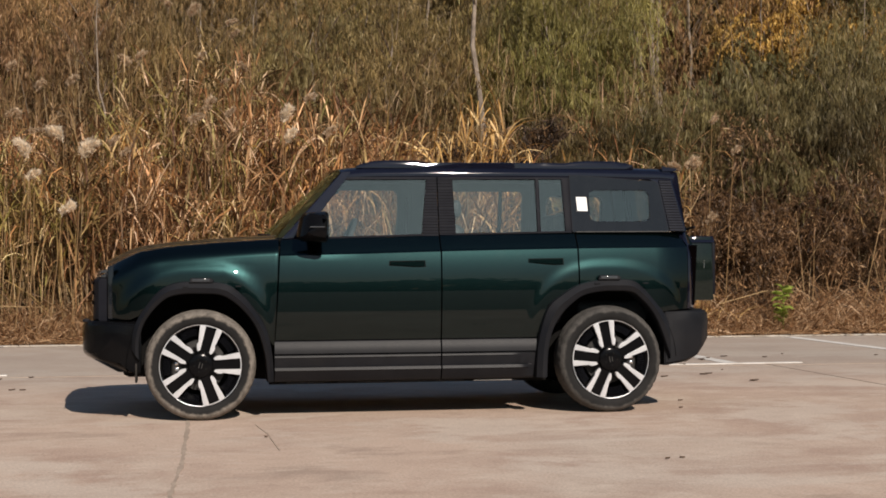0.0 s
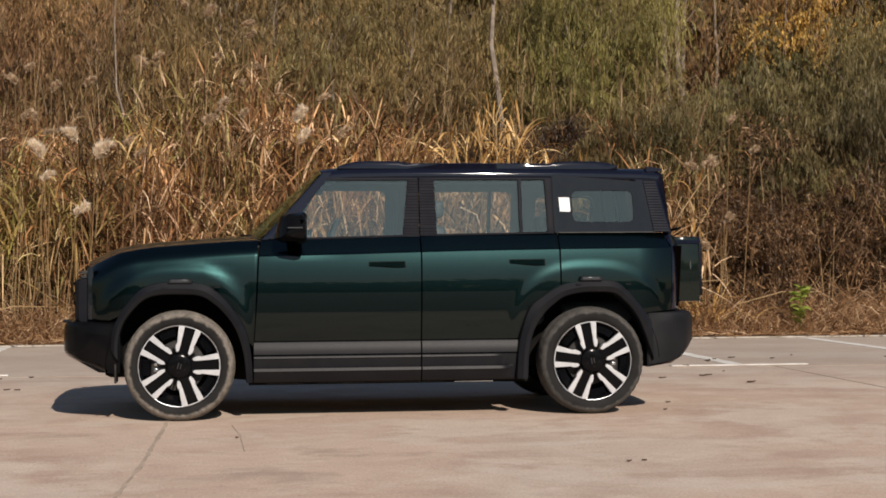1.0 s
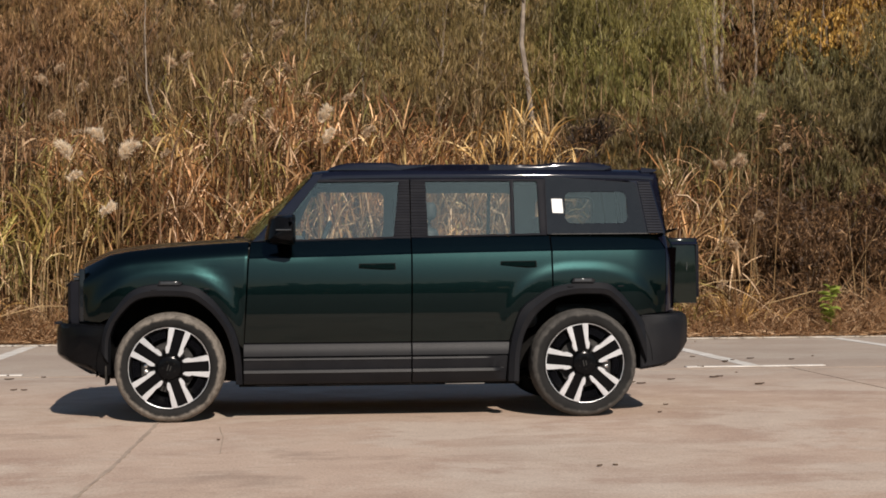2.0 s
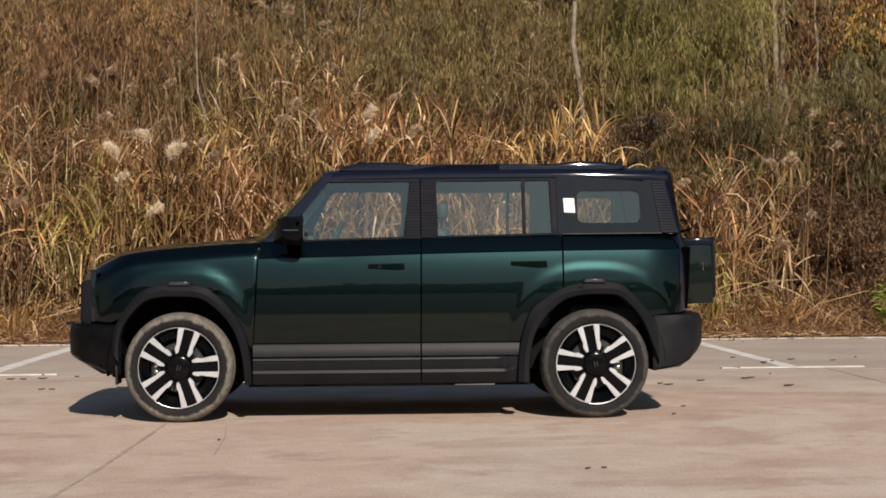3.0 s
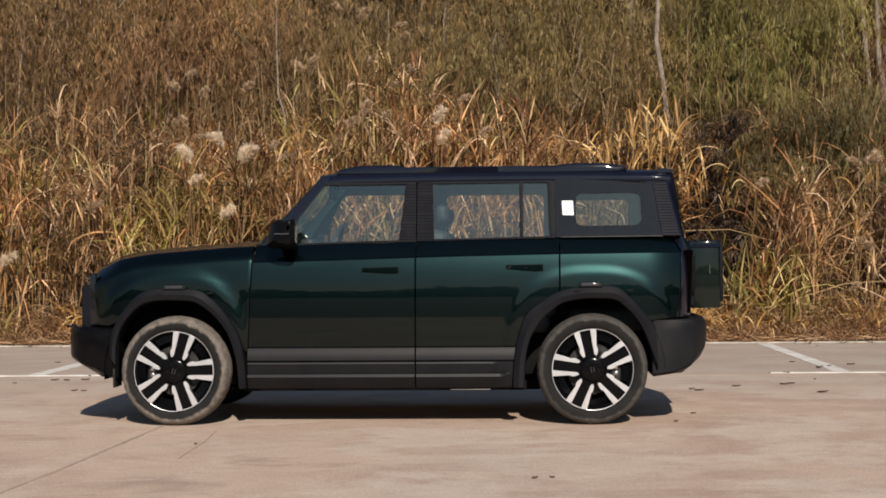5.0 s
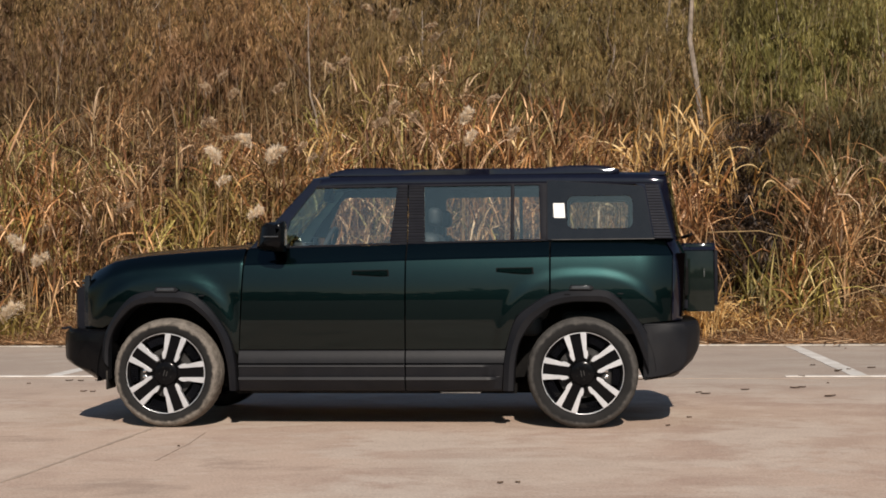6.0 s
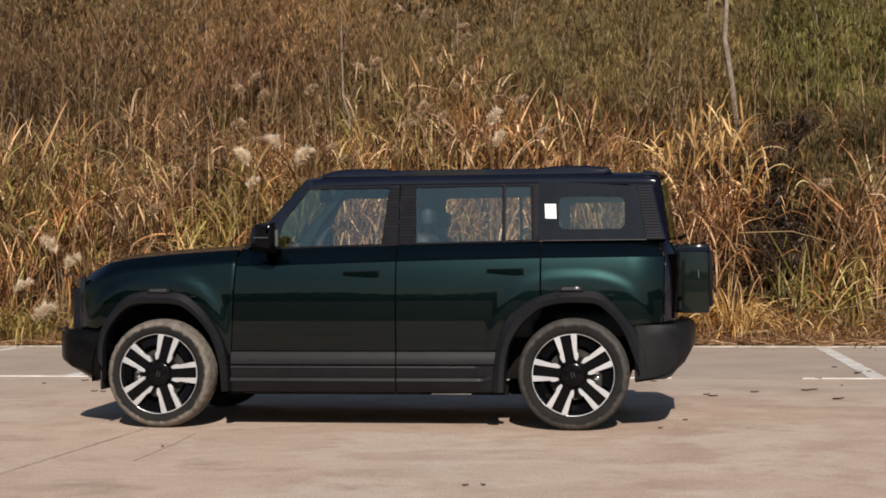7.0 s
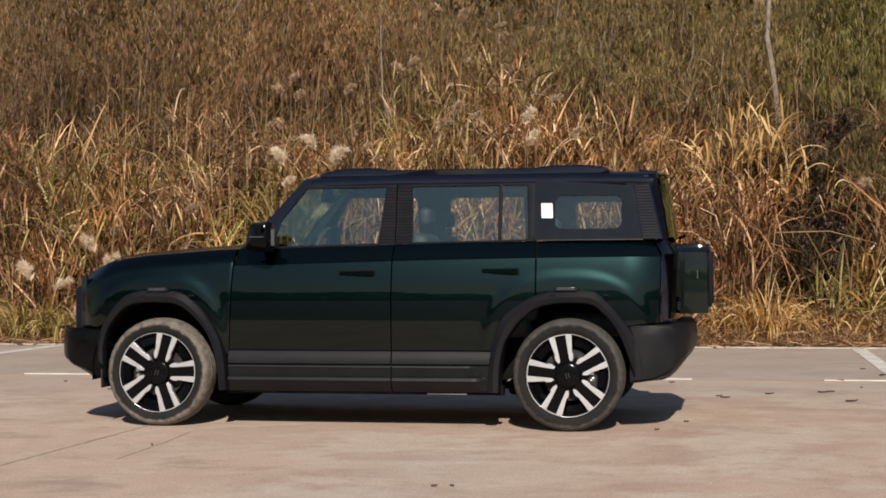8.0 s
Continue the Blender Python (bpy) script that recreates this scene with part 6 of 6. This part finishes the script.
# bare grey-brown twigs all through the willows
n = 2000
X = RNG.uniform(-12, 13, n)
Y = RNG.uniform(13.2, 18.0, n)
P = np.stack([X, Y, bank(Y) + RNG.uniform(0.8, 4.2, n)], -1)
c, s = azim(n)
D = np.stack([c * 0.5, s * 0.3, RNG.uniform(0.2, 1.4, n)], -1)
twigs = fast_mesh("bare_twigs", *ribbons(P, D, RNG.uniform(0.3, 1.1, n), RNG.uniform(0.003, 0.006, n), RNG.uniform(-0.6, 2.2, n), 4, taper="stem"), M["bare_twig"])
tagged(twigs, "bare grey-brown twigs among the willows", "twigs", kind="stuff")

# woodland further back closes the view
n = 110000
X = RNG.uniform(-26, 28, n)
Y = RNG.uniform(20.8, 26, n)
Z = bank(Y) + RNG.uniform(0, 1, n) ** 0.8 * 8.5
c, s = azim(n)
D = np.stack([c, s, RNG.uniform(-1.5, 0.6, n)], -1)
far = fast_mesh("far_woods", *foliage(np.stack([X, Y, Z], -1), D, RNG.uniform(0.5, 1.1, n), RNG.uniform(0.12, 0.24, n), RNG.uniform(0, 1, n)), M["far"])
tagged(far, "dull brown and green woodland behind the bank", "woods", kind="stuff")


def plume_stalk(x, y, z, size, bend, material, label):
    """A reed in seed: a thin stalk whose feathery head fans out and nods to one side."""
    g = float(bank(y))
    root = new("reed_plume")
    root.location = (x, y, g)
    h = z - g - size * 0.45
    pts = [(-bend * 0.5 * (1 - t) ** 1.3, 0.03 * math.sin(3 * t), t * h) for t in (0, 0.3, 0.6, 0.85, 1.0)]
    part("stalk", tube(pts, [0.006, 0.006, 0.005, 0.004, 0.003], 5), M["stalk"], root)
    turn = math.copysign(0.30 + 0.8 * abs(bend), bend)
    axis = [(size * 0.9 * t * math.sin(turn * (0.5 + 0.7 * t)), 0.01 * math.sin(9 * t), h + size * 0.9 * t * math.cos(turn * (0.5 + 0.7 * t))) for t in (0, 0.25, 0.5, 0.75, 1.0)]
    part("seed_head", tube(axis, [0.004, 0.006, 0.006, 0.004, 0.002], 5), material, root)
    # silky hairs leave the axis in tassels, spreading towards the top
    m, tassels = 1700, 34
    way = np.array(axis)
    tt = np.sort(RNG.uniform(0.0, 1.0, tassels)) ** 0.9
    c, sn = azim(tassels)
    wide = 0.35 + 0.55 * RNG.uniform(0, 1, tassels)
    i0 = np.minimum((tt * 4).astype(int), 3)
    f = (tt * 4 - i0)[:, None]
    base = way[i0] * (1 - f) + way[i0 + 1] * f
    out = unit(way[i0 + 1] - way[i0]) + np.stack([c * wide, sn * wide, np.zeros(tassels)], -1)
    k = RNG.integers(0, tassels, m)
    aim = unit(out[k]) + RNG.normal(0, 0.20, (m, 3))
    fuzz = ribbons(base[k] + aim * (size * RNG.uniform(0, 0.22, m))[:, None], aim, size * RNG.uniform(0.18, 0.42, m), np.full(m, 0.0042), RNG.uniform(0.6, 2.4, m), 3)
    head = fast_mesh("plume", *fuzz, material, True)
    head.parent = root
    return tagged(root, label, "reed plume", "reed plumes on the bank")


CREAM = "dry reed stalk carrying a pale feathery plume"
BROWN = "dry reed stalk carrying a thin brownish plume"
# the large plumes that stand out at the front
for x, z, size, bend in ((-3.53, 2.57, 0.25, -0.2), (-3.09, 2.78, 0.24, -0.3), (-2.86, 2.58, 0.27, 0.3), (-0.19, 3.06, 0.22, 0.1), (-0.16, 2.77, 0.20, 0.2), (-3.12, 1.78, 0.21, 0.4), (-3.54, 2.24, 0.17, 0.4),
                         (-6.30, 1.40, 0.26, -0.3), (-7.26, 1.00, 0.27, -0.2), (-6.60, 0.43, 0.30, 0.3), (-6.90, 0.84, 0.24, 0.5), (-6.16, 1.17, 0.22, 0.4)):
    plume_stalk(x, 10.5, z, size, bend, M["plume"], CREAM)
# smaller and browner ones among the leaves
for x, z, size, bend in ((-3.55, 2.86, 0.15, 0.7), (-3.84, 3.06, 0.13, 0.3), (-1.22, 3.20, 0.19, 0.1), (-1.43, 3.03, 0.18, 0.5), (-0.94, 3.10, 0.14, 0.2), (0.41, 2.86, 0.17, 0.3), (-2.49, 2.70, 0.15, 0.2), (-3.64, 3.05, 0.15, -0.2),
                         (0.13, 3.32, 0.16, 0.4), (-6.18, 1.59, 0.15, 0.4), (-6.68, 1.62, 0.15, -0.4), (-6.89, 1.56, 0.13, -0.3), (-5.02, 1.91, 0.19, 0.5), (-2.35, 2.56, 0.13, 0.4), (-3.46, 3.44, 0.15, 0.2)):
    plume_stalk(x, 10.8, z, size, bend, M["plume_brown"], BROWN)
for x, z, size, bend in ((5.59, 2.42, 0.17, -0.4), (5.79, 2.44, 0.14, 0.3), (6.00, 1.66, 0.17, 0.2), (5.74, 1.28, 0.19, -0.3), (5.47, 0.70, 0.14, 0.2), (6.08, 3.1, 0.13, 0.2), (6.40, 2.66, 0.14, 0.3), (5.70, 2.48, 0.20, 0.4), (4.18, 2.13, 0.18, 0.4)):
    plume_stalk(x, 11.2, z, size, bend, M["plume_brown"], BROWN)
# tall ones further back against the willows
for x, z, size, bend in ((-1.43, 4.72, 0.22, 0.1), (-1.70, 4.86, 0.16, -0.3), (-0.81, 4.41, 0.14, 0.2), (-0.87, 4.60, 0.15, 0.5), (-1.29, 4.07, 0.14, 0.1), (-0.96, 3.71, 0.13, 0.3), (-0.61, 3.93, 0.13, -0.2), (-2.29, 4.01, 0.18, -0.3), (-2.18, 4.08, 0.16, 0.3), (-3.15, 3.71, 0.17, 0.3), (-4.0, 3.9, 0.16, 0.3), (-4.15, 3.72, 0.17, -0.2)):
    plume_stalk(x, 12.5, z, size, bend, M["plume_brown"], BROWN)


def seedling(x, y):
    """The one fresh green weed at the verge."""
    root = new("green_weed")
    root.location = (x, y, float(bank(y)))
    part("stem", tube([(0, 0, 0), (0.02, 0, 0.35), (0, 0, 0.70)], [0.008, 0.006, 0.003], 6), M["fresh"], root)
    n = 40
    t = RNG.uniform(0.25, 1, n)
    c, s = azim(n)
    lv = ribbons(np.stack([0 * t, 0 * t, 0.70 * t], -1), np.stack([c, s, RNG.uniform(0, 0.8, n)], -1), RNG.uniform(0.12, 0.2, n), RNG.uniform(0.028, 0.045, n), RNG.uniform(0.8, 2, n), 4, taper="oval")
    f = fast_mesh("leaves", *lv, M["fresh"], True)
    f.parent = root
    return tagged(root, "bright green leafy weed among dry grass", "weed")


seedling(6.87, 10.50)

# small dead leaves and twigs blown over the concrete
dead = M["twig"]
LYING = ((3.54, 4.80, 0.09), (4.14, 5.76, 0.06), (4.01, 5.59, 0.12), (4.41, 6.0, 0.12), (4.8, 5.77, 0.09), (3.31, 3.42, 0.13), (3.38, 3.50, 0.09), (2.85, 3.21, 0.10), (2.43, 2.93, 0.08), (2.48, 2.81, 0.11), (3.49, 2.58, 0.15), (-3.56, 4.23, 0.10),
         (-3.44, 4.22, 0.10), (-3.27, 4.27, 0.12), (-2.98, 4.46, 0.07), (2.22, 0.78, 0.05), (-1.07, -1.11, 0.03), (-3.01, 2.98, 0.08), (-2.92, 2.96, 0.07), (2.04, 0.21, 0.05), (1.04, -2.65, 0.045), (1.13, -2.63, 0.04), (-3.83, 3.85, 0.05), (1.98, 4.37, 0.08))
for i in range(40):
    if i < len(LYING):
        a, b, size = LYING[i]
        size *= 0.75
    else:
        a, b, size = RNG.uniform(-5, 7), RNG.uniform(3.0, 9.5), RNG.uniform(0.02, 0.06)
    ang = RNG.uniform(-0.5, 0.5)
    bm = bmesh.new()
    rows = []
    for k in range(5):
        t = k / 4
        w = size * 0.28 * math.sin(math.pi * (0.08 + 0.88 * t))
        z = 0.004 + 0.06 * size * (t - 0.4) ** 2 * (1 + i % 3)
        cx, cy = (t - 0.5) * size * math.cos(ang), (t - 0.5) * size * math.sin(ang)
        rows.append([bm.verts.new((cx - w * math.sin(ang), cy + w * math.cos(ang), z + 0.008)), bm.verts.new((cx, cy, z)), bm.verts.new((cx + w * math.sin(ang), cy - w * math.cos(ang), z + 0.01))])
    for p, q in zip(rows, rows[1:]):
        bm.faces.new((p[0], p[1], q[1], q[0]))
        bm.faces.new((p[1], p[2], q[2], q[1]))
    lf = part("fallen_leaf", bm, dead)
    lf.location = (a, b, 0.0)
    tagged(lf, "curled brown dead leaf lying on the concrete", "leaf", "dead leaves on the concrete")

# ---- behind the camera: open concrete, then a line of trees that the car's side mirrors ----
n = 26000
X = RNG.uniform(-90, 90, n)
Y = RNG.uniform(-78, -66, n)
top = 6.6 + 1.5 * np.sin(X * 0.13) + 0.8 * np.sin(X * 0.41 + 2)
Z = RNG.uniform(0, 1, n) * top
c, s = azim(n)
row = fast_mesh("tree_row", *foliage(np.stack([X, Y, Z], -1), np.stack([c, s, RNG.uniform(-1, 0.8, n)], -1), RNG.uniform(0.8, 1.8, n), RNG.uniform(0.25, 0.5, n), RNG.uniform(0, 1, n)), M["row"])
tagged(row, "distant dark row of trees across the car park", "woods", kind="stuff")
